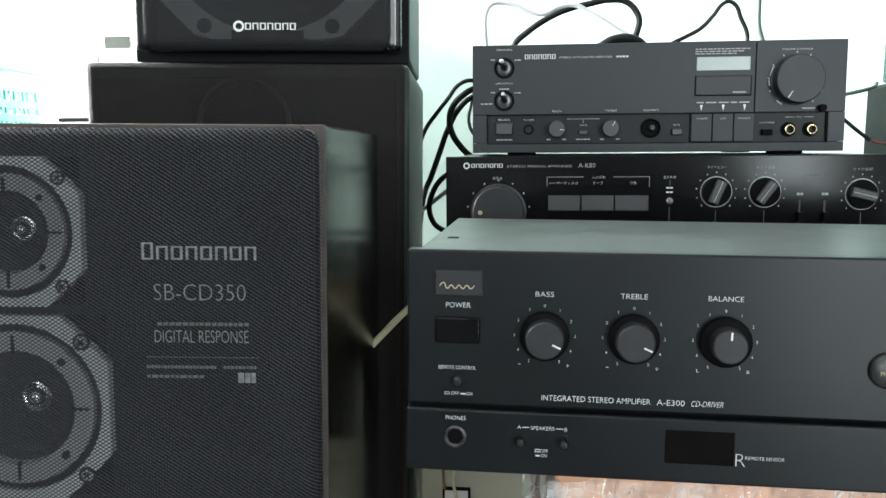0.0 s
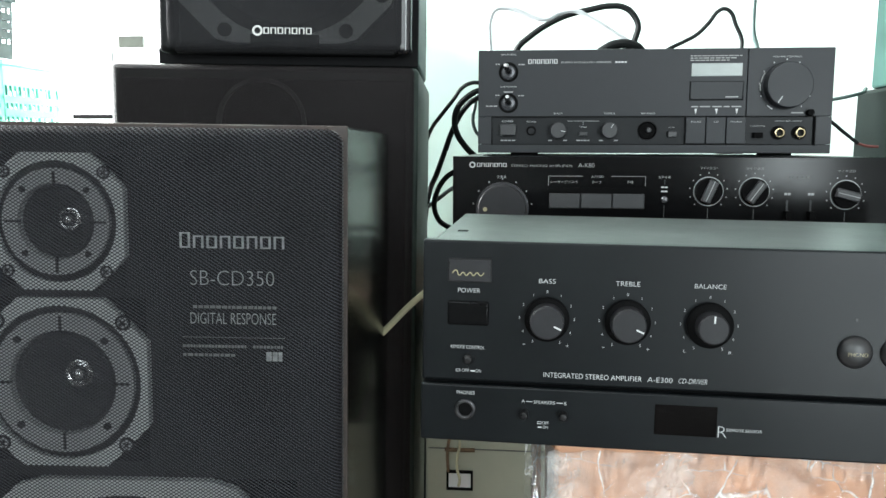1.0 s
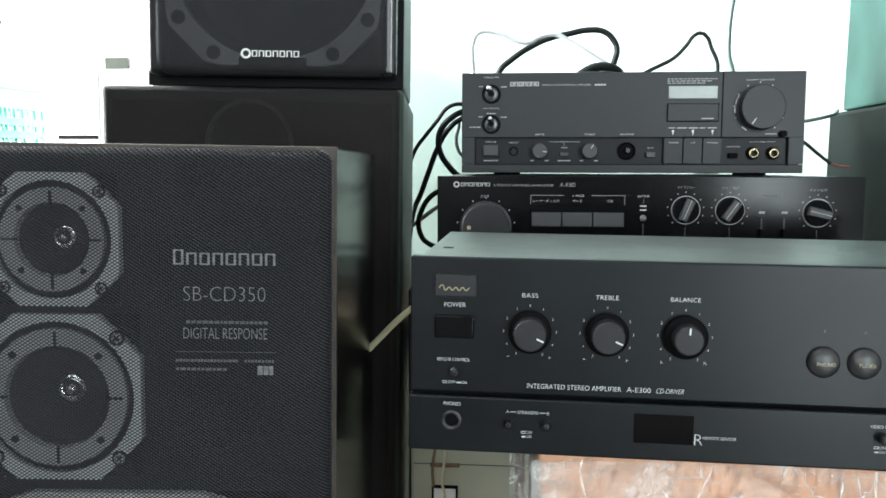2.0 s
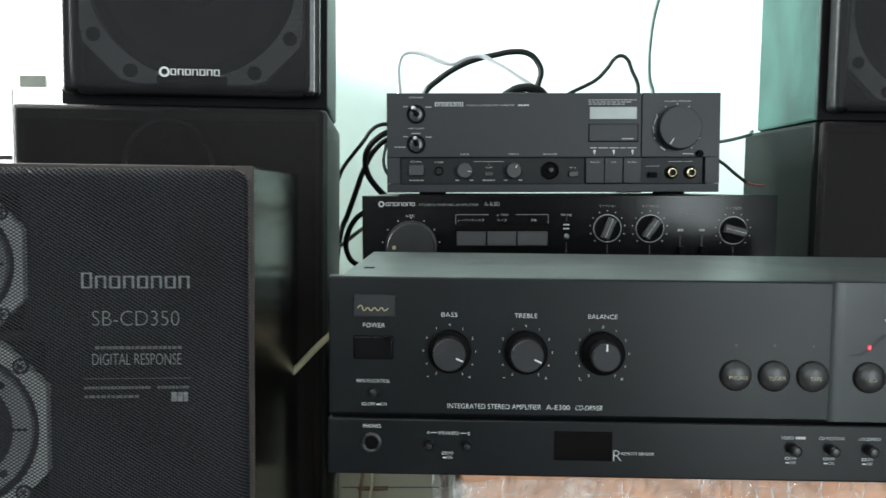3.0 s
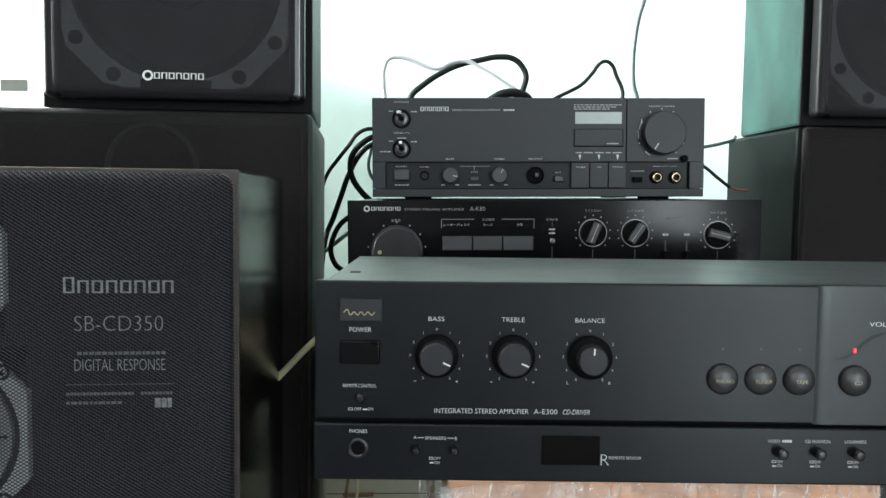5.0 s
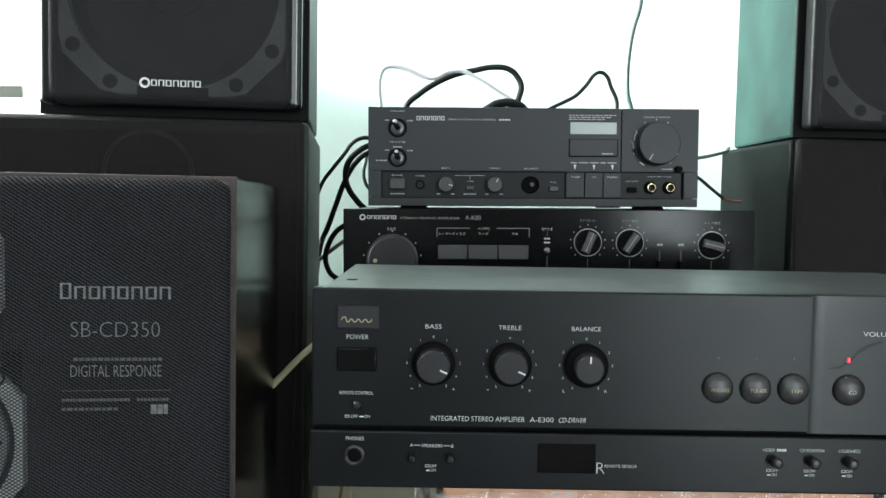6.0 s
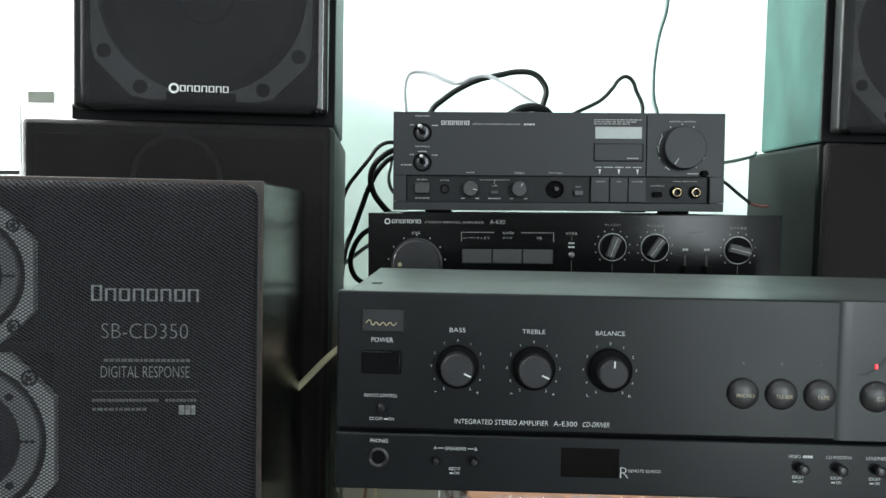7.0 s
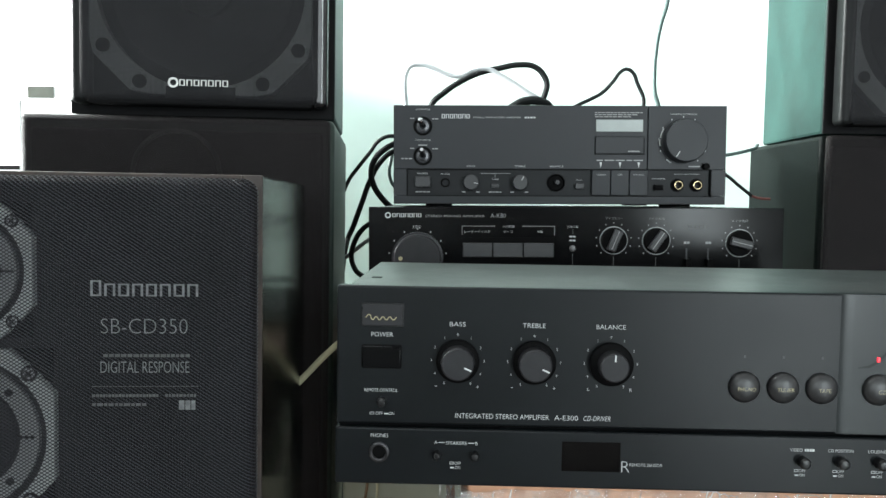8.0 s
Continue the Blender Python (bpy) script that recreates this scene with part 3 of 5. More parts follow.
mark(tri, -0.1308, -0.0687, 1.0024, 0.0074, PY, 8, M_PRINTCLOTH, tall=1.25)
part("model_print", text("SB-CD350", -0.0999, 0.9809, 0.0088, PY, 0.0500, thin=0.022), M_PRINTCLOTH, tri, "grey printed model number")
part("small_print", bars(-0.1236, -0.0737, 0.9633, 0.0018, PY, 16, seed=5, gap=0.3), M_PRINTFAINT, tri)
part("slogan_print", text("DIGITAL RESPONSE", -0.0996, 0.9564, 0.0068, PY, 0.0514, thin=0.014), M_PRINTCLOTH, tri, "grey printed words")
part("rule_print", bars(-0.1303, -0.0687, 0.9448, 0.0003, PY, 26, seed=4, gap=0.2), M_PRINTFAINT, tri)
part("small_print", bars(-0.1303, -0.0920, 0.9393, 0.0016, PY, 20, seed=6, gap=0.3, bm=bars(-0.088, -0.0700, 0.9393, 0.0016, PY, 9, seed=7, gap=0.3)), M_PRINTFAINT, tri)
part("small_print", bars(-0.1303, -0.0990, 0.9339, 0.0016, PY, 10, seed=8, gap=0.3), M_PRINTFAINT, tri)
part("print_badge", bars(-0.0800, -0.0704, 0.9335, 0.0056, PY, 3, seed=9, gap=0.15), M_PRINTCLOTH, tri)

bench = thing("bench", "low dark wooden bench under a loudspeaker", "bench", ((TX0 + TX1) / 2, 0.75, 0))
part("seat_board", box(TX0 - 0.05, TX1 + 0.01, 0.62, 0.985, 0.465, 0.4995, 0.003), M_WOOD, bench)
for lx in (TX0 - 0.02, TX1 - 0.03):
    for ly in (0.65, 0.93):
        part("leg", box(lx - 0.02, lx + 0.02, ly - 0.02, ly + 0.02, 0, 0.464, 0.002), M_WOOD, bench)


# the loudspeaker and its bench are turned inwards and lean a little
for ob in (tri, bench):
    lean(ob, (TX1, TY + 0.016, TZ1), 5.0, 0.75)


# ---- front amplifier ----
AX0, AX1, AY, AZ0, AZ1 = 0.019, 0.449, 0.617, 0.899, 1.010
amp = thing("stereo_amplifier", "wide satin black stereo amplifier with round knobs on a wrapped carton", "amplifier", (0.23, 0.73, AZ0 - 0.007))
part("chassis", box(AX0 + 0.004, AX1 - 0.004, AY + 0.0095, 0.838, AZ0 + 0.004, AZ1 - 0.006, 0.001), M_SANTOP, amp)
part("top_cover", box(AX0 + 0.001, AX1 - 0.001, AY + 0.0095, 0.840, AZ1 - 0.0062, AZ1 - 0.004, 0.0008), M_SANTOP, amp, "dusty black metal top cover")
for vx in (0.0285,):
    part("vent_slot", box(vx, vx + 0.0065, 0.702, 0.709, AZ1 - 0.0042, AZ1 - 0.0037), M_DARK, amp)
SEAM, STEP = 0.9318, 0.2945
part("front_panel", box(AX0, AX1 - 0.0006, AY, AY + 0.009, SEAM + 0.0008, AZ1, 0.0012, 3), M_SANSUI, amp, "satin black faceplate", True)
# Lighter copy of the faceplate paint: some sheen is put into the colour.
M_GLOSSIER = mat("sheen_black_paint", (0.0066, 0.0094, 0.0102), 0.34, spec=0.27, var=0.14, scale=14, bump=0.04, bscale=1500, dust=0.012)
vp = bmesh.new()
cut = [(STEP, 0.0001), (STEP + 0.0014, -0.0002), (STEP + 0.0030, -0.0004), (STEP + 0.0050, -0.00052), (STEP + 0.0075, -0.0006), (AX1, -0.0006), (AX1, 0.0004)]
lo, hi = ([vp.verts.new((x, AY + dy, z)) for x, dy in cut] for z in (SEAM + 0.0010, AZ1 - 0.0003))
for k in range(len(cut)):
    m = (k + 1) % len(cut)
    vp.faces.new((lo[k], lo[m], hi[m], hi[k]))
vp.faces.new(lo)
vp.faces.new(hi)
bmesh.ops.recalc_face_normals(vp, faces=vp.faces[:])
part("volume_panel", vp, M_GLOSSIER, amp, "slightly raised smoother faceplate end with sheen in its colour", True)
part("lower_panel", box(AX0 - 0.0003, AX1, AY - 0.002, AY + 0.009, AZ0, SEAM - 0.0008, 0.0012, 3), M_SANSUI, amp, "lower control strip", True)
part("seam_strip", box(AX0 + 0.001, AX1 - 0.001, AY + 0.004, AY + 0.009, SEAM - 0.0012, SEAM + 0.0012), M_DARK, amp)
for fx in (0.11, 0.33):
    for fy in (0.66, 0.82):
        part("foot", lathe(0, 0, 0, [(0.014, 0), (0.014, -0.0105), (0, -0.0105)], 20), M_DARK, amp).matrix_local = Matrix.Translation(Vector((fx, fy, AZ0 + 0.0036)) - amp.location) @ pose(0, 0, 0, 90) @ Matrix.Translation(amp.location)
FY, LY = AY - 0.0001, AY - 0.0021
# maker's plaque
pq = part("plaque", box(0.0328, 0.0562, AY - 0.001, AY + 0.001, 0.9875, 1.0003, 0.0004), M_KNOB, amp, "dark plaque with a gold mark")
part("plaque_field", box(0.0336, 0.0554, AY - 0.0013, AY - 0.0008, 0.9883, 0.9995), M_KNOBTOP, pq)
AYM = AY - 0.0013
g = tube([(0.0352 + 0.0019 * k, AYM, 0.9916 + (0.0012 if k % 2 else -0.0004) + (0.0012 if k in (0, 1) else 0)) for k in range(10)], 0.00028)
part("plaque_mark", g, M_GOLD, pq, "gold wavy mark")
part("lettering", text("POWER", 0.0443, 0.9829, 0.0025, FY, 0.012), M_PRINT, amp)
pb = part("power_button", box(0.0330, 0.0552, AY - 0.0022, AY + 0.001, 0.9640, 0.9772, 0.001, 3), M_PIO, amp, "black rectangular power button", True)
part("lettering", text("REMOTE CONTROL", 0.0440, 0.9516, 0.0018, FY, 0.0185), M_PRINTDIM, amp)
part("push_button", lathe(0.0446, 0.9452, AY, [(0.0026, 0), (0.0026, -0.0035), (0.0018, -0.0045), (0, -0.0048)], 20), M_KNOB, amp, "", True)
part("lettering", text("OFF", 0.0430, 0.9385, 0.0017, FY, 0.004, bm=text("ON", 0.0500, 0.9385, 0.0017, FY, 0.003, bm=box(0.0458, 0.0482, FY - 0.00015, FY, 0.9380, 0.9387, bm=outline(0.0378, 0.0402, 0.9378, 0.9392, FY)))), M_PRINTDIM, amp)


def rotary(parent, cx, cz, y, skirt, cap, depth, pointer):
    k = part("knob", lathe(cx, cz, y, [(skirt, 0.001), (skirt, -0.0035), (skirt - 0.001, -0.0042), (cap + 0.0004, -0.0045)], 48), M_DARK, parent, "black round knob", True)
    part("cap", lathe(cx, cz, y, [(cap + 0.0004, -0.003), (cap, -depth + 0.0007), (cap - 0.0007, -depth), (0, -depth)], 48), M_KNOBTOP, k, "dark grey knob face", True)
    a = radians(pointer)
    b = box(0.45 * cap, 0.92 * cap, -0.0003, 0.0003, -0.0004, 0.0004)
    bmesh.ops.transform(b, matrix=Matrix.Translation((cx, y - depth, cz)) @ Matrix.Rotation(-a, 4, "Y"), verts=b.verts)
    part("pointer", b, M_PRINT, k, "white pointer line")
    return k


def dial(parent, cx, cz, y, r, names, h, start=240, step=-30):
    bm = None
    for i, s in enumerate(names):
        a = radians(start + step * i)
        bm = text(s, cx + r * math.cos(a), cz + r * math.sin(a), h, y, bm=bm)
    part("dial_scale", bm, M_PRINT, parent)


for cx, s, w, ptr, ends in ((0.0861, "BASS", 0.0088, -24, "-+"), (0.1283, "TREBLE", 0.0126, -24, "-+"), (0.1705, "BALANCE", 0.0160, 88, "LR")):
    part("lettering", text(s, cx, 0.9893, 0.0024, FY, w), M_PRINT, amp)
    rotary(amp, cx + 0.0003, 0.9690, AY, 0.0119, 0.0089 if s != "BALANCE" else 0.0078, 0.0125 if s != "BALANCE" else 0.0135, ptr)
    dial(amp, cx + 0.0002, 0.9690, FY, 0.0146, "54321012345", 0.0014)
    part("dial_scale", text(ends[0], cx - 0.0116, 0.9545, 0.0016 if ends == "LR" else 0.0003, FY, 0.0012, bm=text(ends[1], cx + 0.0116, 0.9545, 0.0016, FY, 0.0014)), M_PRINT, amp)
part("lettering", text("INTEGRATED STEREO AMPLIFIER", 0.1115, 0.9381, 0.0027, FY, 0.052), M_PRINT, amp, "white printed words")
part("lettering", text("A-E300", 0.1470, 0.9381, 0.0027, FY, 0.0130), M_PRINT, amp)
part("lettering", text("CD-DRIVER", 0.1640, 0.9381, 0.0027, FY, 0.0148, shear=0.3), M_PRINT, amp)
for cx, s, w in ((0.2440, "PHONO", 0.0096), (0.2650, "TUNER", 0.0092), (0.2860, "TAPE", 0.0066), (0.3164, "CD", 0.0042)):
    y = AY - (0.0007 if cx > STEP else 0)
    d = part("source_button", lathe(cx, 0.9577, y, [(0.0086, 0.001), (0.0086, -0.0010), (0.0081, -0.0024), (0.0064, -0.0040), (0.0036, -0.0050), (0, -0.0053)], 40), M_BUTTON, amp, "black domed selector button", True)
    part("lettering", text(s, cx, 0.9574, 0.0020, y - 0.0051, w), M_GOLD, d, "gold lettering")
    if s != "CD":
        part("indicator", box(cx - 0.0005, cx + 0.0005, AY - 0.0003, AY + 0.0005, 0.9737, 0.9751), M_BTN, amp)
part("indicator", box(0.3151, 0.3167, AY - 0.0013, AY + 0.0003, 0.9730, 0.9756, 0.0003), M_LED, amp, "lit red indicator")
part("lettering", text("VOLUME", 0.3330, 0.9890, 0.0024, AY - 0.0007, 0.0190), M_PRINT, amp)
scuff = bmesh.new()
sv = []
for px, pz, wd in ((0.3050, 0.9695, 0.0006), (0.3110, 0.9703, 0.0014), (0.3165, 0.9735, 0.0012), (0.3205, 0.9785, 0.0016), (0.3260, 0.9822, 0.0016), (0.3340, 0.9850, 0.0010)):
    sv.append((scuff.verts.new((px - wd * 0.2, AY - 0.0008, pz + wd * 0.5)), scuff.verts.new((px + wd * 0.2, AY - 0.0008, pz - wd * 0.5))))
for (a, b), (c, d) in zip(sv, sv[1:]):
    scuff.faces.new((a, b, d, c))
bmesh.ops.recalc_face_normals(scuff, faces=scuff.faces[:])
part("scuff", scuff, M_SANSUI, amp, "dark curved scuff")
rotary(amp, 0.3680, 0.9630, AY - 0.0007, 0.0285, 0.0240, 0.016, 200)
# lower strip
part("lettering", text("PHONES", 0.0436, 0.9266, 0.0020, LY, 0.0098), M_PRINT, amp)
jk = part("phones_socket", lathe(0.0434, 0.9173, AY - 0.002, [(0.0056, 0.001), (0.0056, -0.0012), (0.0046, -0.0018), (0.0038, -0.0012), (0.0036, 0.004)], 32), M_STEEL, amp, "steel-rimmed phones socket", True)
part("socket_hole", lathe(0.0434, 0.9173, AY - 0.002, [(0.0037, -0.0002), (0, -0.0002)], 24), M_DARK, jk)
part("lettering", text("A", 0.0750, 0.9234, 0.0018, LY, bm=text("SPEAKERS", 0.0863, 0.9232, 0.0018, LY, 0.0115, bm=text("B", 0.0976, 0.9231, 0.0018, LY,
     bm=box(0.0764, 0.0798, LY - 0.00015, LY, 0.9232, 0.9235, bm=box(0.0929, 0.0964, LY - 0.00015, LY, 0.9231, 0.9234))))), M_PRINTDIM, amp)
for cx, cz in ((0.0755, 0.9168), (0.0966, 0.9168)):
    part("push_button", lathe(cx, cz, AY - 0.002, [(0.0024, 0), (0.0024, -0.0045), (0.0017, -0.0055), (0, -0.0058)], 20), M_KNOB, amp, "", True)
OFF = lambda cx, z: text("OFF", cx + 0.0014, z, 0.0016, LY, 0.0038, bm=text("ON", cx + 0.0014, z - 0.0024, 0.0016, LY, 0.0028, bm=box(cx - 0.0026, cx - 0.0006, LY - 0.00015, LY, z - 0.0029, z - 0.0022, bm=outline(cx - 0.0030, cx - 0.0008, z - 0.0007, z + 0.0007, LY))))
part("lettering", OFF(0.0858, 0.9118), M_PRINTDIM, amp)
dw = part("display_window", box(0.1448, 0.1771, AY - 0.0024, AY + 0.001, 0.9088, 0.9254, 0.0003), M_SCREEN, amp, "black display window")
part("sensor_mark", text("R", 0.1800, 0.9120, 0.0060, LY, 0.0044, thin=0.025), M_PRINTDIM, amp)
part("lettering", text("REMOTE SENSOR", 0.1912, 0.9132, 0.0016, LY, 0.0180), M_PRINTDIM, amp)
for cx, s, w in ((0.2762, "VIDEO", 0.0135), (0.2971, "CD POSITION", 0.0136), (0.3180, "LOUDNESS", 0.0118)):
    if s == "VIDEO":
        part("lettering", text("VIDEO", cx - 0.0032, 0.9237, 0.0017, LY, 0.0068, bm=bars(cx + 0.0014, cx + 0.0066, 0.9237, 0.0014, LY, 4, seed=3)), M_PRINTDIM, amp)
    else:
        part("lettering", text(s, cx, 0.9237, 0.0017, LY, w), M_PRINTDIM, amp)
    part("push_button", lathe(cx + 0.0002, 0.9175, AY - 0.002, [(0.0031, 0), (0.0031, -0.005), (0.0022, -0.0062), (0, -0.0066)], 24), M_KNOB, amp, "", True)
    part("lettering", OFF(cx - 0.001, 0.9122), M_PRINTDIM, amp)


lean(amp, (AX0, AY, AZ1), -1.27, 0.67)


# ---- mixing amplifier (middle of the back stack) ----
PX0, PX1, PYF, PZ0, PZ1 = 0.0, 0.42, 1.0, 0.938, 1.050
pio = thing("mixing_amplifier", "glossy black mixing amplifier under a smaller amplifier", "amplifier", (0.21, 1.15, 0.930))
part("chassis", box(PX0 + 0.004, PX1 - 0.004, PYF + 0.0062, 1.33, PZ0 + 0.003, PZ1 - 0.0005, 0.001), M_KEN, pio)
part("front_panel", box(PX0, PX1, PYF, PYF + 0.006, PZ0, PZ1, 0.0008, 2), M_PIO, pio, "glossy black faceplate", True)
for fx in (0.05, 0.37):
    for fy in (1.05, 1.28):
        part("foot", box(fx - 0.015, fx + 0.015, fy - 0.015, fy + 0.015, 0.930, PZ0 + 0.0035, 0.001), M_DARK, pio)
QY = PYF - 0.0001
part("emblem", lathe(0.0195, 1.0415, PYF, [(0.0030, 0.0005), (0.0030, -0.0004), (0.0019, -0.0004), (0.0019, 0)], 20), M_PRINT, pio, "small silver emblem")
mark(pio, 0.0240, 0.0532, 1.0415, 0.0036, QY, 7, M_PRINT)
part("lettering", text("STEREO MIXING AMPLIFIER", 0.0875, 1.0408, 0.0022, QY, 0.060), M_PRINTMID, pio)
part("lettering", text("A-K80", 0.1312, 1.0415, 0.0042, QY, 0.0155), M_PRINTMID, pio)
vk = part("knob", lathe(0.0495, 0.9985, PYF, [(0.0262, 0.001), (0.0262, -0.004), (0.0240, -0.0045), (0.0236, -0.0130), (0.0226, -0.0140), (0, -0.0140)], 64), M_KNOBTOP, pio, "large dark grey volume knob", True)
part("pointer", lathe(0.0330, 0.9985, PYF - 0.014, [(0.0021, 0.0002), (0.0021, -0.0003), (0, -0.0003)], 16), M_GOLD, vk, "pale dot")
part("lettering", text("主音量", 0.0485, 1.0298, 0.0028, QY, 0.0090), M_PRINTDIM, pio)
bm = None
for i in range(11):
    a = radians(225 - 27 * i)
    bm = box(0.0495 + 0.0292 * math.cos(a) - 0.0006, 0.0495 + 0.0292 * math.cos(a) + 0.0006, QY - 0.00015, QY, 0.9985 + 0.0292 * math.sin(a) - 0.0008, 0.9985 + 0.0292 * math.sin(a) + 0.0008, bm=bm)
part("dial_scale", bm, M_PRINTMID, pio)
for x0, x1 in ((0.0955, 0.1253), (0.1263, 0.1560), (0.1570, 0.1875)):
    part("push_button", box(x0, x1, PYF - 0.003, PYF + 0.001, 0.9995, 1.0138, 0.0006, 2), M_BTN, pio, "flat grey push button", True)
    part("indicator", box(x0 + 0.002, x0 + 0.005, PYF - 0.0003, PYF, 1.0165, 1.0173), M_PRINTDIM, pio)
part("button_recess", box(0.0945, 0.1885, PYF - 0.0004, PYF + 0.0003, 0.9980, 1.0195), M_DARK, pio)
part("lettering", text("レーザーディスク", 0.1100, 1.0252, 0.0028, QY, 0.026, bm=text("テープ", 0.1415, 1.0252, 0.0028, QY, 0.0095, bm=text("予備", 0.1735, 1.0252, 0.0026, QY, 0.0058,
     bm=text("入力切換", 0.1420, 1.0305, 0.0024, QY, 0.0120)))), M_PRINTDIM, pio)
bm = box(0.0945, 0.0949, QY - 0.00015, QY, 1.0215, 1.0310)
for x0, x1, z0, z1 in ((0.0949, 0.1280, 1.0306, 1.0310), (0.1555, 0.1881, 1.0306, 1.0310), (0.1881, 0.1885, 1.0215, 1.0310)):
    bm = box(x0, x1, QY - 0.00015, QY, z0, z1, bm=bm)
part("bracket_line", bm, M_PRINTMID, pio)
part("lettering", text("音声多重", 0.2065, 1.0303, 0.0024, QY, 0.0115, bm=bars(0.2035, 0.2095, 1.0205, 0.0014, QY, 2, seed=2, bm=bars(0.2035, 0.2095, 1.0165, 0.0014, QY, 2, seed=5))), M_PRINTDIM, pio)
part("push_button", lathe(0.2068, 1.0085, PYF, [(0.0032, 0.001), (0.0032, -0.003), (0.0022, -0.004), (0, -0.0042)], 20), M_STEEL, pio, "small round button", True)
part("guide_line", box(0.2066, 0.2070, QY - 0.00015, QY, 0.9900, 1.0030, bm=box(0.2066, 0.2070, QY - 0.00015, QY, 1.0230, 1.0280)), M_PRINTLOW, pio)
for cx, cz, turn, s in ((0.2482, 1.0168, 68, "マイクエコー"), (0.2912, 1.0165, 55, "マイク音量"), (0.3755, 1.0145, -14, "マイク音質")):
    k = part("knob", lathe(cx, cz, PYF, [(0.0130, 0.001), (0.0130, -0.0035), (0.0120, -0.0045), (0, -0.0045)], 40), M_DARK, pio, "black round knob with a raised grip", True)
    part("rim", lathe(cx, cz, PYF, [(0.0143, 0.0004), (0.0143, -0.0006), (0.0133, -0.0006), (0.0133, 0.0004)], 48), M_RING, k, "thin silver ring")
    g = box(-0.0112, 0.0112, -0.0100, -0.0040, -0.0045, 0.0045, 0.0012, 2)
    bmesh.ops.transform(g, matrix=Matrix.Translation((cx, PYF, cz)) @ Matrix.Rotation(-radians(turn), 4, "Y"), verts=g.verts)
    part("grip", g, M_BTN, k, "grey finger grip", True)
    g = box(-0.0100, 0.0105, -0.0103, -0.0099, -0.0003, 0.0003)
    bmesh.ops.transform(g, matrix=Matrix.Translation((cx, PYF, cz)) @ Matrix.Rotation(-radians(turn), 4, "Y"), verts=g.verts)
    part("grip_line", g, M_PRINTMID, k)
    bm = None
    for i in range(11):
        a = radians(225 - 27 * i)
        bm = box(cx + 0.0178 * math.cos(a) - 0.0005, cx + 0.0178 * math.cos(a) + 0.0005, QY - 0.00015, QY, cz + 0.0178 * math.sin(a) - 0.0006, cz + 0.0178 * math.sin(a) + 0.0006, bm=bm)
    part("dial_scale", bm, M_PRINTMID, pio)
    part("lettering", text(s, cx, cz + 0.0225, 0.0025, QY, 0.0170), M_PRINTMID, pio)
    part("guide_line", box(cx - 0.0002, cx + 0.0002, QY - 0.00015, QY, 0.985, cz - 0.0165), M_PRINTLOW, pio)
part("small_print", bars(0.3235, 0.3415, 1.0310, 0.0022, QY, 5, seed=21), M_PRINTLOW, pio)
for cx in (0.3222, 0.3440):
    sl = part("slider_slot", box(cx - 0.0007, cx + 0.0007, PYF - 0.0004, PYF + 0.0003, 0.970, 1.0090), M_BTN, pio)
    part("slider_knob", box(cx - 0.0030, cx + 0.0030, PYF - 0.008, PYF, 0.990, 0.9985, 0.0006), M_DARK, sl, "black slider knob")
    part("small_print", bars(cx - 0.0028, cx + 0.0028, 1.0148, 0.0022, QY, 2, seed=int(cx * 1e4)), M_PRINTMID, pio)


# ---- integrated amplifier (top of the back stack) ----
KX0, KX1, KY, KZ0, KZ1 = 0.0195, 0.3893, 1.088, 1.0528, 1.1622
ken = thing("integrated_amplifier", "charcoal integrated amplifier with toggle switches on a mixing amplifier", "amplifier", (0.205, 1.2, 1.0502))
part("chassis", box(KX0 + 0.003, KX1 - 0.003, KY + 0.0062, 1.36, KZ0 + 0.002, KZ1 - 0.002, 0.001), M_KEN, ken)
part("front_panel", box(KX0, 0.3018, KY, KY + 0.006, 1.0915, KZ1, 0.0006), M_KEN, ken, "charcoal faceplate")
part("volume_panel", box(0.3024, KX1, KY, KY + 0.006, 1.0915, KZ1, 0.0006), M_KEN, ken, "charcoal faceplate end")
part("sill_panel", box(KX0, KX1, KY, KY + 0.006, KZ0, 1.0622, 0.0006), M_KEN, ken, "faceplate sill",)
part("end_panel", box(KX0, 0.0346, KY, KY + 0.006, 1.0624, 1.0913), M_KEN, ken)
part("end_panel", box(0.3727, KX1, KY, KY + 0.006, 1.0624, 1.0913), M_KEN, ken)
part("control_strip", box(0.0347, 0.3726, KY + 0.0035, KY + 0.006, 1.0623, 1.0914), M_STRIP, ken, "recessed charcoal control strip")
for fx in (0.07, 0.34):
    for fy in (1.115, 1.32):
        part("foot", box(fx - 0.015, fx + 0.015, fy - 0.012, fy + 0.012, 1.0502, KZ0 + 0.0025, 0.0005), M_DARK, ken)
for b in ((0.0340, 0.3734, 1.0912, 1.0920), (0.0340, 0.3734, 1.0615, 1.0623), (0.0340, 0.0348, 1.0623, 1.0912), (0.3722, 0.3736, 1.0610, 1.0912)):
    part("strip_edge", box(b[0], b[1], KY - 0.0003, KY + 0.001, b[2], b[3]), M_DARK, ken)
RY, SY = KY - 0.0001, KY + 0.0034
mark(ken, 0.0730, 0.1040, 1.1500, 0.0046, RY, 7, M_PRINT)
part("lettering", text("STEREO INTEGRATED AMPLIFIER", 0.1345, 1.1488, 0.0018, RY, 0.053, bm=bars(0.1650, 0.1770, 1.1488, 0.0016, RY, 4, seed=4)), M_PRINTDIM, ken)
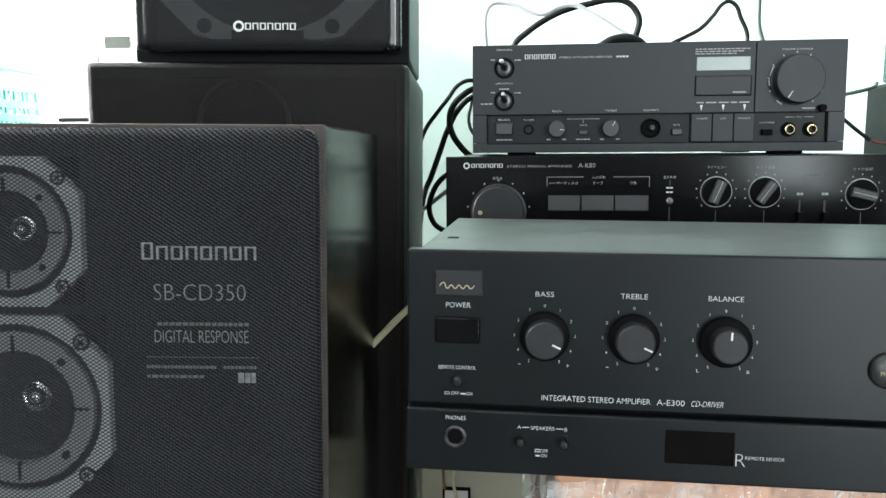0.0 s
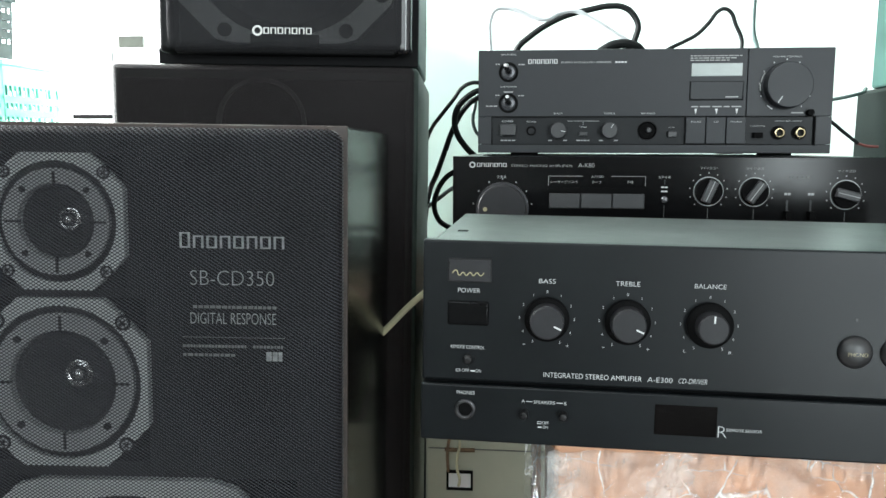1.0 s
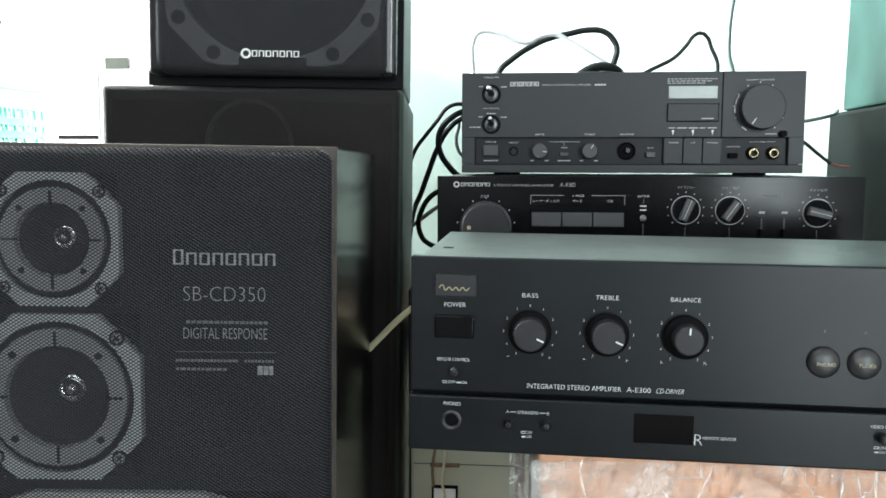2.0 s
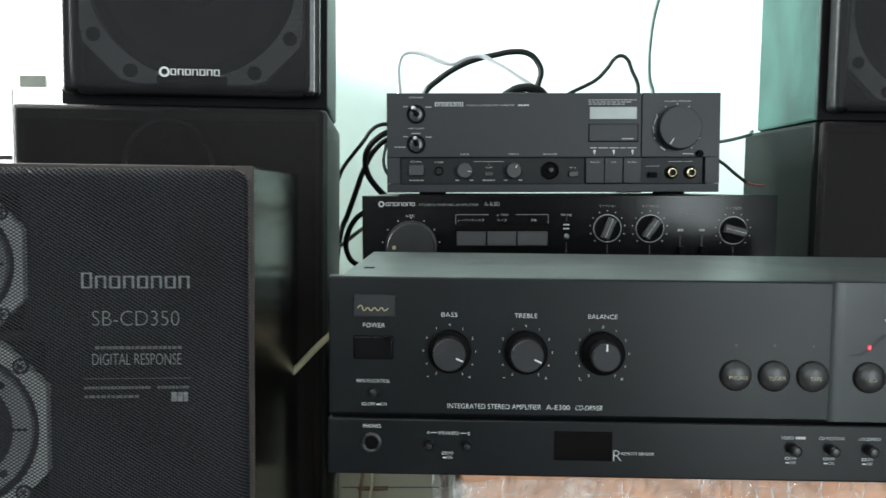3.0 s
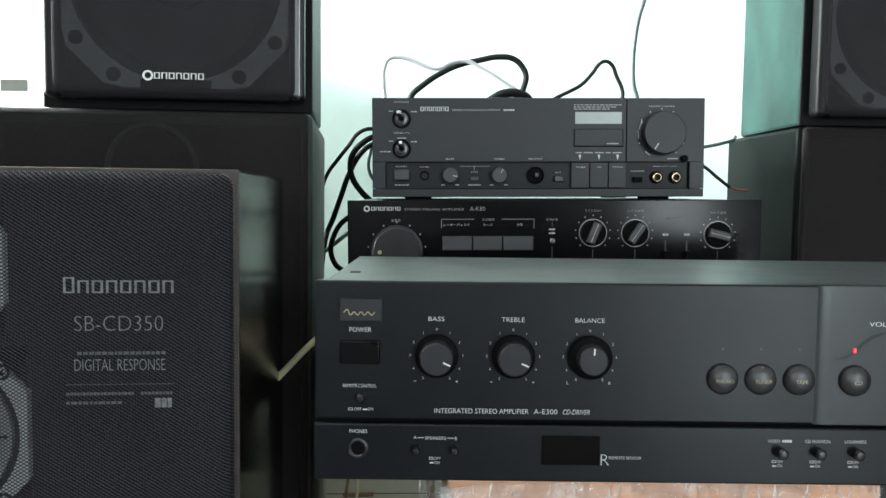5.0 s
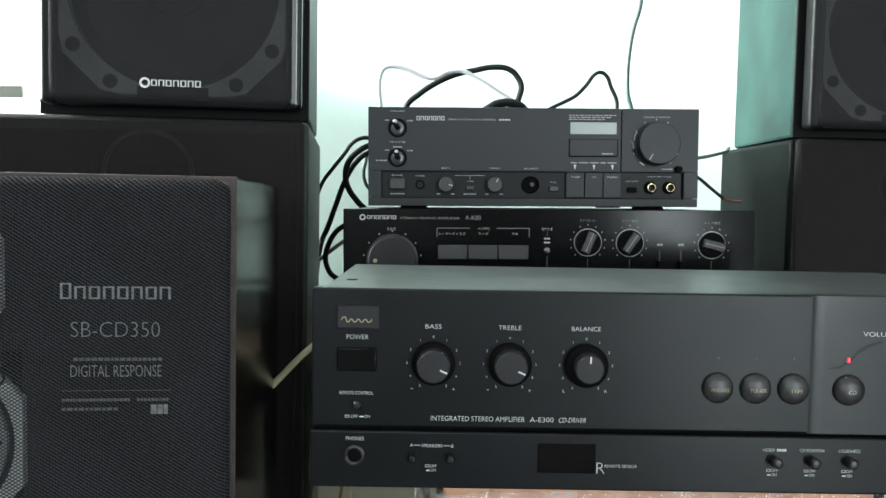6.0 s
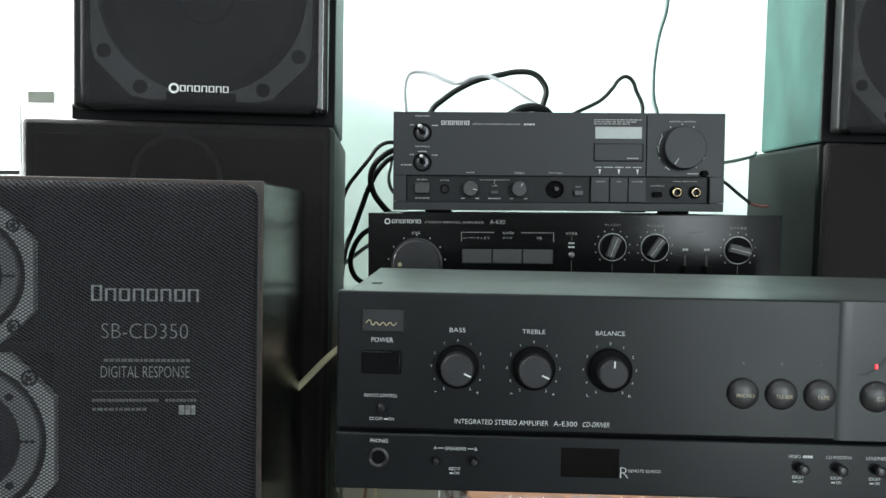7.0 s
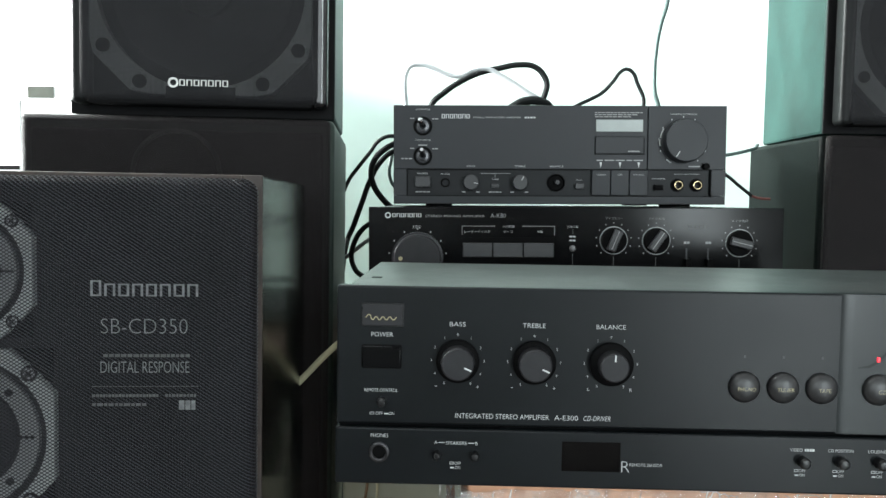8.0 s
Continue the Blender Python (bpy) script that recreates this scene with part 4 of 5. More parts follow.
for cz, lean, top in ((1.1390, -30, "SPEAKERS"), (1.1060, -8, "TAPE MONITOR")):
    s = part("toggle_switch", lathe(0.0520, cz, KY, [(0.0105, 0.0005), (0.0105, -0.0006), (0.0080, -0.0006), (0.0072, 0.003)], 32), M_DARK, ken, "black recess with a chrome toggle", True)
    part("collar", lathe(0.0520, cz, KY, [(0.0068, 0.001), (0.0062, -0.0025), (0.0040, -0.003), (0.0036, 0)], 24), M_STEEL, s, "steel collar", True)
    g = lathe(0, 0, 0, [(0.0024, 0), (0.0030, -0.010), (0.0034, -0.0145), (0.0020, -0.0165), (0, -0.0168)], 20)
    bmesh.ops.transform(g, matrix=Matrix.Translation((0.0520, KY, cz)) @ pose(0, 0, 0, -22, 0, lean * 0.4), verts=g.verts)
    part("lever", g, M_CHROME, s, "chrome lever", True)
    part("lettering", text(top, 0.0520, cz + (0.0185 if top == "SPEAKERS" else 0.0175), 0.0016, RY, 0.018 if top != "SPEAKERS" else 0.0160), M_PRINTDIM, ken)
    part("small_print", bars(0.0380, 0.0425, cz + 0.0085, 0.0012, RY, 2, seed=3, bm=bars(0.0625, 0.0690, cz + 0.0080, 0.0012, RY, 2, seed=8)), M_PRINTMID, ken)
part("small_print", bars(0.0280, 0.0400, 1.1030, 0.0012, RY, 3, seed=13, bm=bars(0.0470, 0.0570, 1.1180, 0.0012, RY, 1, seed=8)), M_PRINTMID, ken)


def strip_text(s, cx, cz, w, h=0.0017):
    part("lettering", text(s, cx, cz, h, SY, w), M_PRINT, ken)


strip_text("POWER", 0.0518, 1.0868, 0.0120)
part("power_button", box(0.0435, 0.0605, KY - 0.004, KY + 0.004, 1.0715, 1.0835, 0.0008), M_BTN, ken, "flat grey power button", True)
strip_text("PHONES", 0.0772, 1.0862, 0.0100, 0.0015)
part("phones_socket", lathe(0.0772, 1.0765, KY + 0.0034, [(0.0052, 0.001), (0.0052, -0.001), (0.0036, -0.001), (0.0034, 0.0005), (0, 0.0005)], 24), M_DARK, ken, "black phones socket")
part("small_print", bars(0.0440, 0.0600, 1.0662, 0.0012, SY, 4, seed=5), M_PRINTMID, ken)
for cx, s, w, ptr in ((0.1058, "BASS", 0.0090, -10), (0.1602, "TREBLE", 0.0120, 60), (0.2010, "BALANCE", 0.0150, 90)):
    part("lettering", text(s, cx, 1.0950, 0.0017, RY, w), M_PRINTDIM, ken)
    if s == "BALANCE":
        k = part("knob_recess", lathe(cx, 1.0768, KY + 0.0034, [(0.0098, 0.0005), (0.0098, -0.0030), (0.0088, -0.0032), (0.0080, -0.0004), (0, -0.0004)], 36), M_DARK, ken, "dark round recess without its knob", True)
        part("shaft", lathe(cx + 0.001, 1.0772, KY + 0.0034, [(0.0030, 0), (0.0030, -0.006), (0.0022, -0.007), (0, -0.007)], 20), M_BTN, k, "bare stub shaft", True)
        continue
    k = part("knob", lathe(cx, 1.0768, KY + 0.0034, knob_profile(0.0086, 0.012), 40), M_BTN if s != "BALANCE" else M_DARK, ken, "small round knob", True)
    g = box(0.0030, 0.0078, -0.0003, 0.0003, -0.0003, 0.0003)
    bmesh.ops.transform(g, matrix=Matrix.Translation((cx, KY - 0.0086, 1.0768)) @ Matrix.Rotation(-radians(ptr), 4, "Y"), verts=g.verts)
    part("pointer", g, M_PRINT, k)
    part("small_print", bars(cx - 0.0100, cx - 0.0060, 1.0662, 0.0012, SY, 1, seed=5, bm=bars(cx + 0.0060, cx + 0.0100, 1.0662, 0.0012, SY, 1, seed=5)), M_PRINTMID, ken)
part("bracket_line", box(0.1160, 0.1500, SY - 0.00015, SY, 1.0868, 1.0871, bm=box(0.1328, 0.1331, SY - 0.00015, SY, 1.0825, 1.0868)), M_PRINTDIM, ken)
strip_text("TONE", 0.1330, 1.0805, 0.0075, 0.0014)
part("push_button", box(0.1288, 0.1372, KY - 0.001, KY + 0.004, 1.0712, 1.0752, 0.0004), M_BTN, ken)
part("small_print", bars(0.1260, 0.1400, 1.0662, 0.0012, SY, 4, seed=15), M_PRINTMID, ken)
strip_text("MUTE", 0.2268, 1.0800, 0.0065, 0.0014)
part("push_button", box(0.2222, 0.2318, KY - 0.002, KY + 0.004, 1.0700, 1.0758, 0.0005), M_BTN, ken)
for x0, x1, s, w in ((0.2405, 0.2608, "TUNER", 0.0110), (0.2616, 0.2816, "CD", 0.0050), (0.2824, 0.3022, "PHONO", 0.0115)):
    part("selector_button", box(x0, x1, KY - 0.0015, KY + 0.005, 1.0628, 1.0908, 0.0005), M_KEN, ken, "flat charcoal selector button")
    part("lettering", text(s, (x0 + x1) / 2, 1.0858, 0.0015, KY - 0.0016, w), M_PRINTDIM, ken)
part("small_print", bars(0.2455, 0.2970, 1.1018, 0.0012, RY, 5, seed=25), M_PRINTMID, ken)
for cx in (0.2502, 0.2716, 0.2924):
    g = bmesh.new()
    vs = [g.verts.new(p) for p in ((cx - 0.0014, RY - 0.0002, 1.0995), (cx + 0.0014, RY - 0.0002, 1.0995), (cx, RY - 0.0002, 1.0935))]
    g.faces.new((vs[0], vs[2], vs[1]))
    bmesh.ops.recalc_face_normals(g, faces=g.faces[:])
    part("selector_mark", g, M_PRINT, ken)
part("display_strip", box(0.2445, 0.2965, KY - 0.0006, KY + 0.001, 1.1335, 1.1468, 0.0003), M_LCD, ken, "pale grey-green display strip")
part("small_print", bars(0.2430, 0.2960, 1.1545, 0.0010, RY, 12, seed=31, bm=bars(0.2430, 0.2900, 1.1522, 0.0010, RY, 9, seed=32, bm=bars(0.2430, 0.2830, 1.1499, 0.0010, RY, 8, seed=33))), M_PRINTMID, ken)
dr = part("flap_gap", box(0.2430, 0.2985, KY - 0.0003, KY + 0.001, 1.1082, 1.1282), M_DARK, ken)
part("flap", box(0.2440, 0.2975, KY - 0.0012, KY + 0.001, 1.1092, 1.1278, 0.0004), M_KEN, dr, "charcoal cover flap")
part("small_print", bars(0.2800, 0.2930, 1.1118, 0.0012, KY - 0.0013, 1, seed=3), M_PRINTMID, ken)
part("lettering", text("VOLUME CONTROL", 0.3415, 1.1530, 0.0016, RY, 0.0300), M_PRINTDIM, ken)
rg = part("knob", lathe(0.3412, 1.1232, KY, [(0.0248, 0.0005), (0.0248, -0.0015), (0.0234, -0.0020), (0.0232, -0.0150), (0.0224, -0.0160), (0, -0.0160)], 64), M_KEN, ken, "large charcoal volume knob", True)
g = box(0.0140, 0.0215, -0.0003, 0.0003, -0.0004, 0.0004)
bmesh.ops.transform(g, matrix=Matrix.Translation((0.3412, KY - 0.0160, 1.1232)) @ Matrix.Rotation(radians(122), 4, "Y"), verts=g.verts)
part("pointer", g, M_PRINT, rg)
bm = None
for i in range(11):
    a = radians(232 - 28.4 * i)
    bm = box(0.3412 + 0.0270 * math.cos(a) - 0.0005, 0.3412 + 0.0270 * math.cos(a) + 0.0005, RY - 0.00015, RY, 1.1232 + 0.0270 * math.sin(a) - 0.0007, 1.1232 + 0.0270 * math.sin(a) + 0.0007, bm=bm)
part("dial_scale", bm, M_PRINTDIM, ken)
for a0, a1, r0 in ((148, 172, 0.0256), (176, 192, 0.0260), (228, 242, 0.0272)):
    part("paint_chip", tube([(0.3412 + r0 * math.cos(radians(a0 + (a1 - a0) * i / 4)), KY - 0.0004, 1.1232 + r0 * math.sin(radians(a0 + (a1 - a0) * i / 4))) for i in range(5)], 0.0006), M_PRINT, ken, "white paint chip beside the knob")
part("small_knob", lathe(0.3662, 1.0952, KY, knob_profile(0.0036, 0.007, 0.0005), 24), M_DARK, ken, "", True)
part("small_print", bars(0.3480, 0.3605, 1.0952, 0.0012, RY, 1, seed=3), M_PRINTMID, ken)
strip_text("AUX", 0.3468, 1.0868, 0.0060, 0.0014)
part("bracket_line", box(0.3330, 0.3425, SY - 0.00015, SY, 1.0866, 1.0869, bm=box(0.3510, 0.3605, SY - 0.00015, SY, 1.0866, 1.0869)), M_PRINTDIM, ken)
strip_text("CARTRIDGE", 0.3155, 1.0815, 0.0150, 0.0014)
part("slide_switch", box(0.3105, 0.3200, KY - 0.002, KY + 0.004, 1.0690, 1.0745, 0.0004), M_DARK, ken, "small black slide switch")
for cx in (0.3364, 0.3576):
    j = part("input_socket", lathe(cx, 1.0744, KY + 0.0034, [(0.0072, 0.001), (0.0072, -0.002), (0.0050, -0.002)], 32), M_DARK, ken, "black-collared input socket", True)
    part("socket_barrel", lathe(cx, 1.0744, KY + 0.0034, [(0.0048, 0), (0.0048, -0.0070), (0.0037, -0.0072), (0.0036, -0.001)], 32), M_BRASS, j, "gold-plated barrel", True)

# ---- cream cabinet under the back stack ----
cab = thing("metal_cabinet", "cream enamelled metal cabinet with a small latch under the amplifiers", "cabinet", (0.235, 1.2, 0))
part("body", box(-0.0315, 0.50, 1.031, 1.40, 0.0, 0.7640, 0.003), M_CREAM, cab, "cream enamelled body", True)
part("door_gap", box(-0.028, 0.49, 1.0304, 1.0312, 0.7362, 0.7372), M_PALESEAM, cab)
part("latch_bar", tube([(-0.010, 1.028, 0.7365), (0.006, 1.0275, 0.7365), (0.022, 1.028, 0.7368)], 0.0022), M_RUST, cab, "rusty latch bar")
hd = part("label_frame", box(-0.0085, 0.0200, 1.027, 1.0312, 0.7105, 0.7128, bm=box(-0.0085, 0.0200, 1.027, 1.0312, 0.6915, 0.6938,
     bm=box(-0.0085, -0.0062, 1.0275, 1.0312, 0.6938, 0.7105, bm=box(0.0177, 0.0200, 1.0275, 1.0312, 0.6938, 0.7105)))), M_DARK, cab, "small black label frame")
part("label_card", box(-0.0062, 0.0177, 1.0297, 1.0312, 0.6938, 0.7105), M_WHITE, hd, "white card")

unit = thing("equipment_unit", "plain black equipment unit between cabinet and mixing amplifier", "equipment", (0.21, 1.2, 0.7645))
part("case", box(-0.033, 0.425, 1.022, 1.36, 0.7645, 0.9295, 0.002), M_DARK, unit, "black case")

# Unseen stand-in: darkens the wall's reflection in the three-way speaker's side.
board = thing("sideboard", "unseen plain dark block against the back wall, added to darken a reflection", "sideboard", (0.05, 1.80, 0))
part("carcass", box(-0.40, 0.50, 1.56, 2.04, 0.06, 0.785, 0.002), M_DARK, board, "dark carcass")
part("top_board", box(-0.41, 0.51, 1.55, 2.045, 0.7855, 0.805, 0.002), M_WOOD, board, "dark stained top")
part("plinth", box(-0.38, 0.48, 1.58, 2.03, 0.0, 0.0595), M_DARK, board)

# ---- carton wrapped in film ----
CX0, CX1, CY0, CY1, CZ1 = 0.092, 0.350, 0.640, 0.850, 0.8915
carton = thing("carton", "tall brown cardboard carton wrapped in crinkled clear film", "carton", (0.22, 0.745, 0))
part("box", box(CX0, CX1, CY0, CY1, 0.0, CZ1 - 0.0008, 0.002), M_CARD, carton, "brown cardboard box")


def crumple(p, amp):
    """Creases: broad folds with sharp ridges on them."""
    q = Vector((p.x * 1.0 + p.z * 0.35, p.y, p.z * 0.7 - p.x * 0.2))
    fold = noise.noise(q * 26)
    ridge = 1 - abs(noise.noise(q * 48 + Vector((9, 1, 4)))) * 2
    fine = 1 - abs(noise.noise(q * 130 + Vector((3, 7, 2)))) * 2
    return amp * (0.5 * fold + 0.5 * max(0, ridge) ** 4 + 0.16 * max(0, fine) ** 3)


def film_sheet(a, b, c, d, nu, nv, out, amp):
    """A crinkled sheet over the corners a, b (bottom) and c, d (top)."""
    g = bmesh.new()
    grid = []
    for j in range(nv + 1):
        line = []
        for i in range(nu + 1):
            u, v = i / nu, j / nv
            p = a.lerp(b, u).lerp(c.lerp(d, u), v)
            line.append(g.verts.new(p + out * (0.0015 + max(0.0, 0.004 + crumple(p, amp)))))
        grid.append(line)
    for j in range(nv):
        for i in range(nu):
            g.faces.new((grid[j][i], grid[j][i + 1], grid[j + 1][i + 1], grid[j + 1][i]))
    return g


V = Vector
part("film_front", film_sheet(V((CX0 - 0.004, CY0 - 0.002, 0.70)), V((CX1 + 0.004, CY0 - 0.002, 0.70)), V((CX0 - 0.004, CY0 - 0.002, CZ1 - 0.002)), V((CX1 + 0.004, CY0 - 0.002, CZ1 - 0.002)), 170, 110, V((0, -1, 0)), 0.009), M_FILM, carton, "crinkled clear film")
part("film_side", film_sheet(V((CX0 - 0.002, CY1, 0.70)), V((CX0 - 0.002, CY0 - 0.004, 0.70)), V((CX0 - 0.002, CY1, CZ1 - 0.002)), V((CX0 - 0.002, CY0 - 0.004, CZ1 - 0.002)), 60, 90, V((-1, 0, 0)), 0.007), M_FILM, carton, "crinkled clear film")
part("film_flap", film_sheet(V((0.0735, 0.662, 0.70)), V((0.0945, 0.640, 0.70)), V((0.0755, 0.662, CZ1 - 0.002)), V((0.0945, 0.640, CZ1 - 0.002)), 40, 110, V((0, -1, 0)), 0.010), M_FILM, carton, "loose fold of clear film")

# ---- cables ----
def cable(label, points, r, material, name="cable"):
    t = thing(name, label, "cable", points[0])
    part("sheath", tube(points, r), material, t, "", True)
    return t


cable("flat white cable looping behind the top amplifier", [(0.020, 1.372, 1.10), (0.0191, 1.362, 1.195), (0.0175, 1.36, 1.214), (0.0191, 1.36, 1.2366), (0.0255, 1.36, 1.2478), (0.0409, 1.36, 1.2503), (0.0571, 1.36, 1.2463), (0.0774, 1.36, 1.2375), (0.0952, 1.36, 1.2344), (0.1138, 1.36, 1.2424), (0.1356, 1.36, 1.2449), (0.1543, 1.36, 1.2361), (0.1868, 1.36, 1.2162), (0.2195, 1.362, 1.1922), (0.25, 1.368, 1.10)], 0.0034, M_WCABLE)
cable("thick black mains cable looping behind the amplifier", [(0.035, 1.41, 1.10), (0.0565, 1.40, 1.1996), (0.0732, 1.40, 1.2154), (0.1024, 1.40, 1.2345), (0.1275, 1.40, 1.2454), (0.1567, 1.40, 1.2521), (0.1859, 1.40, 1.2571), (0.2085, 1.40, 1.2538), (0.222, 1.40, 1.2406), (0.2263, 1.40, 1.2282), (0.2239, 1.40, 1.2158), (0.2150, 1.40, 1.19), (0.205, 1.40, 1.10)], 0.0044, M_RUBBER)
cable("thin black cable looping behind the amplifier", [(0.20, 1.40, 1.15), (0.2701, 1.40, 1.1968), (0.2909, 1.40, 1.2069), (0.3075, 1.40, 1.216), (0.324, 1.40, 1.2326), (0.3362, 1.40, 1.2480), (0.3446, 1.40, 1.2509), (0.3538, 1.40, 1.2451), (0.3599, 1.40, 1.2303), (0.3695, 1.40, 1.2079), (0.3697, 1.40, 1.197), (0.365, 1.40, 1.10)], 0.0028, M_RUBBER)
cable("thin grey cable hanging down the wall", [(0.425, 1.5, 1.05), (0.4166, 1.5, 1.2085), (0.4108, 1.5, 1.2291), (0.4093, 1.5, 1.2604), (0.4106, 1.5, 1.2872), (0.417, 1.5, 1.3316), (0.4287, 1.5, 1.376), (0.45, 1.6, 1.60), (0.46, 2.045, 2.2)], 0.0034, M_GCABLE)
cable("black cable behind the amplifiers", [(-0.078, 1.395, 1.06), (-0.0655, 1.375, 1.0842), (-0.0469, 1.345, 1.1043), (-0.0308, 1.345, 1.1244), (-0.0187, 1.345, 1.1404), (-0.0066, 1.345, 1.1468), (0.0038, 1.35, 1.1477), (0.03, 1.37, 1.146)], 0.0028, M_RUBBER)
cable("thick black cable behind the amplifiers", [(0.03, 1.375, 1.142), (0.003, 1.35, 1.1365), (-0.0106, 1.345, 1.1285), (-0.0243, 1.345, 1.114), (-0.0292, 1.345, 1.0963), (-0.0252, 1.345, 1.0763), (-0.0147, 1.345, 1.0602), (-0.0042, 1.347, 1.049), (0.02, 1.36, 1.03)], 0.0042, M_RUBBER)
cable("black cable drooping behind the amplifiers", [(0.03, 1.38, 1.135), (0.0008, 1.36, 1.1267), (-0.0155, 1.355, 1.1129), (-0.0318, 1.355, 1.0845), (-0.044, 1.355, 1.052), (-0.0564, 1.36, 1.0194), (-0.0690, 1.385, 0.9949), (-0.08, 1.40, 0.935)], 0.0038, M_RUBBER)
cable("black cable bent behind the mixing amplifier", [(0.0, 1.352, 1.035), (-0.0334, 1.345, 1.0214), (-0.0447, 1.345, 1.0117), (-0.0537, 1.345, 0.9954), (-0.0578, 1.345, 0.9792), (-0.0546, 1.345, 0.9613), (-0.0457, 1.345, 0.95), (0.0, 1.362, 0.936)], 0.0038, M_RUBBER)
cable("grey cable behind the mixing amplifier", [(-0.08, 1.39, 0.966), (-0.0671, 1.375, 0.9744), (-0.0507, 1.355, 0.9868), (-0.0344, 1.355, 0.9991), (0.01, 1.37, 1.025)], 0.0030, M_GREYCABLE)
cable("thin grey cable beside the amplifier", [(0.03, 1.372, 1.145), (0.0014, 1.37, 1.130), (-0.0027, 1.37, 1.1136), (-0.0052, 1.37, 1.1014), (-0.0035, 1.37, 1.0866), (0.0022, 1.37, 1.0768), (0.03, 1.372, 1.060)], 0.0026, M_GCABLE)
cable("thin grey cable between amplifier and loudspeaker", [(0.38, 1.355, 1.122), (0.43, 1.37, 1.120), (0.467, 1.345, 1.121), (0.499, 1.335, 1.127), (0.54, 1.40, 1.14)], 0.0024, M_GCABLE)
w = cable("black wire with bare red-tipped ends", [(0.380, 1.352, 1.118), (0.42, 1.36, 1.118), (0.468, 1.33, 1.095), (0.488, 1.325, 1.078), (0.504, 1.32, 1.064)], 0.0024, M_RUBBER, "speaker_wire")
part("red_end", tube([(0.504, 1.32, 1.064), (0.513, 1.315, 1.061), (0.526, 1.31, 1.060)], 0.0018), M_RED, w, "red wire end", True)
cable("yellowed straight cable between the speakers", [(-0.16, 0.95, 0.785), (-0.057, 0.93, 0.888), (-0.026, 0.93, 0.919), (0.035, 0.94, 0.965)], 0.0030, M_YCABLE)
cable("beige cable hanging in front of the cabinet", [(0.004, 1.022, 0.93), (0.004, 1.022, 0.80), (0.006, 1.0225, 0.745), (0.003, 1.022, 0.722), (0.006, 1.0225, 0.704), (0.005, 1.0225, 0.698)], 0.0015, M_YCABLE)
cable("dark cable hanging in front of the cabinet", [(-0.006, 1.022, 0.93), (-0.004, 1.022, 0.76), (-0.007, 1.022, 0.735), (-0.006, 1.022, 0.714)], 0.0016, M_RUST)
plug = thing("mains_adapter", "black plug lying on the top amplifier", "plug", (0.188, 1.30, 1.1603))
part("plug_body", box(0.160, 0.214, 1.285, 1.318, 1.1603, 1.186, 0.007, 3), M_RUBBER, plug, "", True)
part("plug_collar", tube([(0.165, 1.30, 1.182), (0.185, 1.30, 1.192), (0.210, 1.30, 1.190), (0.225, 1.31, 1.178)], 0.006), M_RUBBER, plug, "", True)

# ---- far corner: appliance, baskets, counter ----
solid_counter = thing("counter", "plain white counter along the back wall", "counter", (-1.2, 1.83, 0))
part("body", box(-2.0, -0.45, 1.58, 2.045, 0.0, 0.90, 0.004), M_WHITE, solid_counter)
fr = thing("kitchen_appliance", "white countertop appliance with a small grey display and a dark slot", "appliance", (-0.67, 1.8, 0.9))
part("body", box(-0.797, -0.50, 1.668, 2.0, 0.901, 1.48, 0.008, 3), M_WHITE, fr, "white enamelled body", True)
part("door", box(-0.797, -0.6888, 1.656, 1.6676, 0.93, 1.2322, 0.003), M_WHITE, fr, "plain white door")
part("lower_panel", box(-0.6882, -0.502, 1.658, 1.6676, 0.93, 1.2322, 0.002), M_WHITE, fr, "white lower panel")
pn = part("control_panel", box(-0.797, -0.502, 1.656, 1.6676, 1.2330, 1.47, 0.002), M_WHITE, fr, "white control panel")
part("display", box(-0.6735, -0.6275, 1.6545, 1.6565, 1.2375, 1.2580), M_LCD2, pn, "small grey-green display")
part("panel_print", bars(-0.620, -0.600, 1.2520, 0.0022, 1.656, 4, seed=2, bm=bars(-0.620, -0.606, 1.2420, 0.0022, 1.656, 3, seed=5)), M_PALESEAM, pn, "small grey print")
part("door_gap", box(-0.6889, -0.6881, 1.6595, 1.6605, 0.93, 1.2322), M_PALESEAM, fr)
part("slot", box(-0.769, -0.692, 1.6550, 1.6562, 1.1090, 1.1165), M_DARK, fr, "dark horizontal slot")
part("maker_mark", bars(-0.773, -0.741, 1.252, 0.0035, 1.656, 7, seed=3), M_PALESEAM, fr, "small grey mark as plain blocks")
part("trim_line", box(-0.795, -0.775, 1.6554, 1.656, 1.2655, 1.2660), M_PALESEAM, fr)


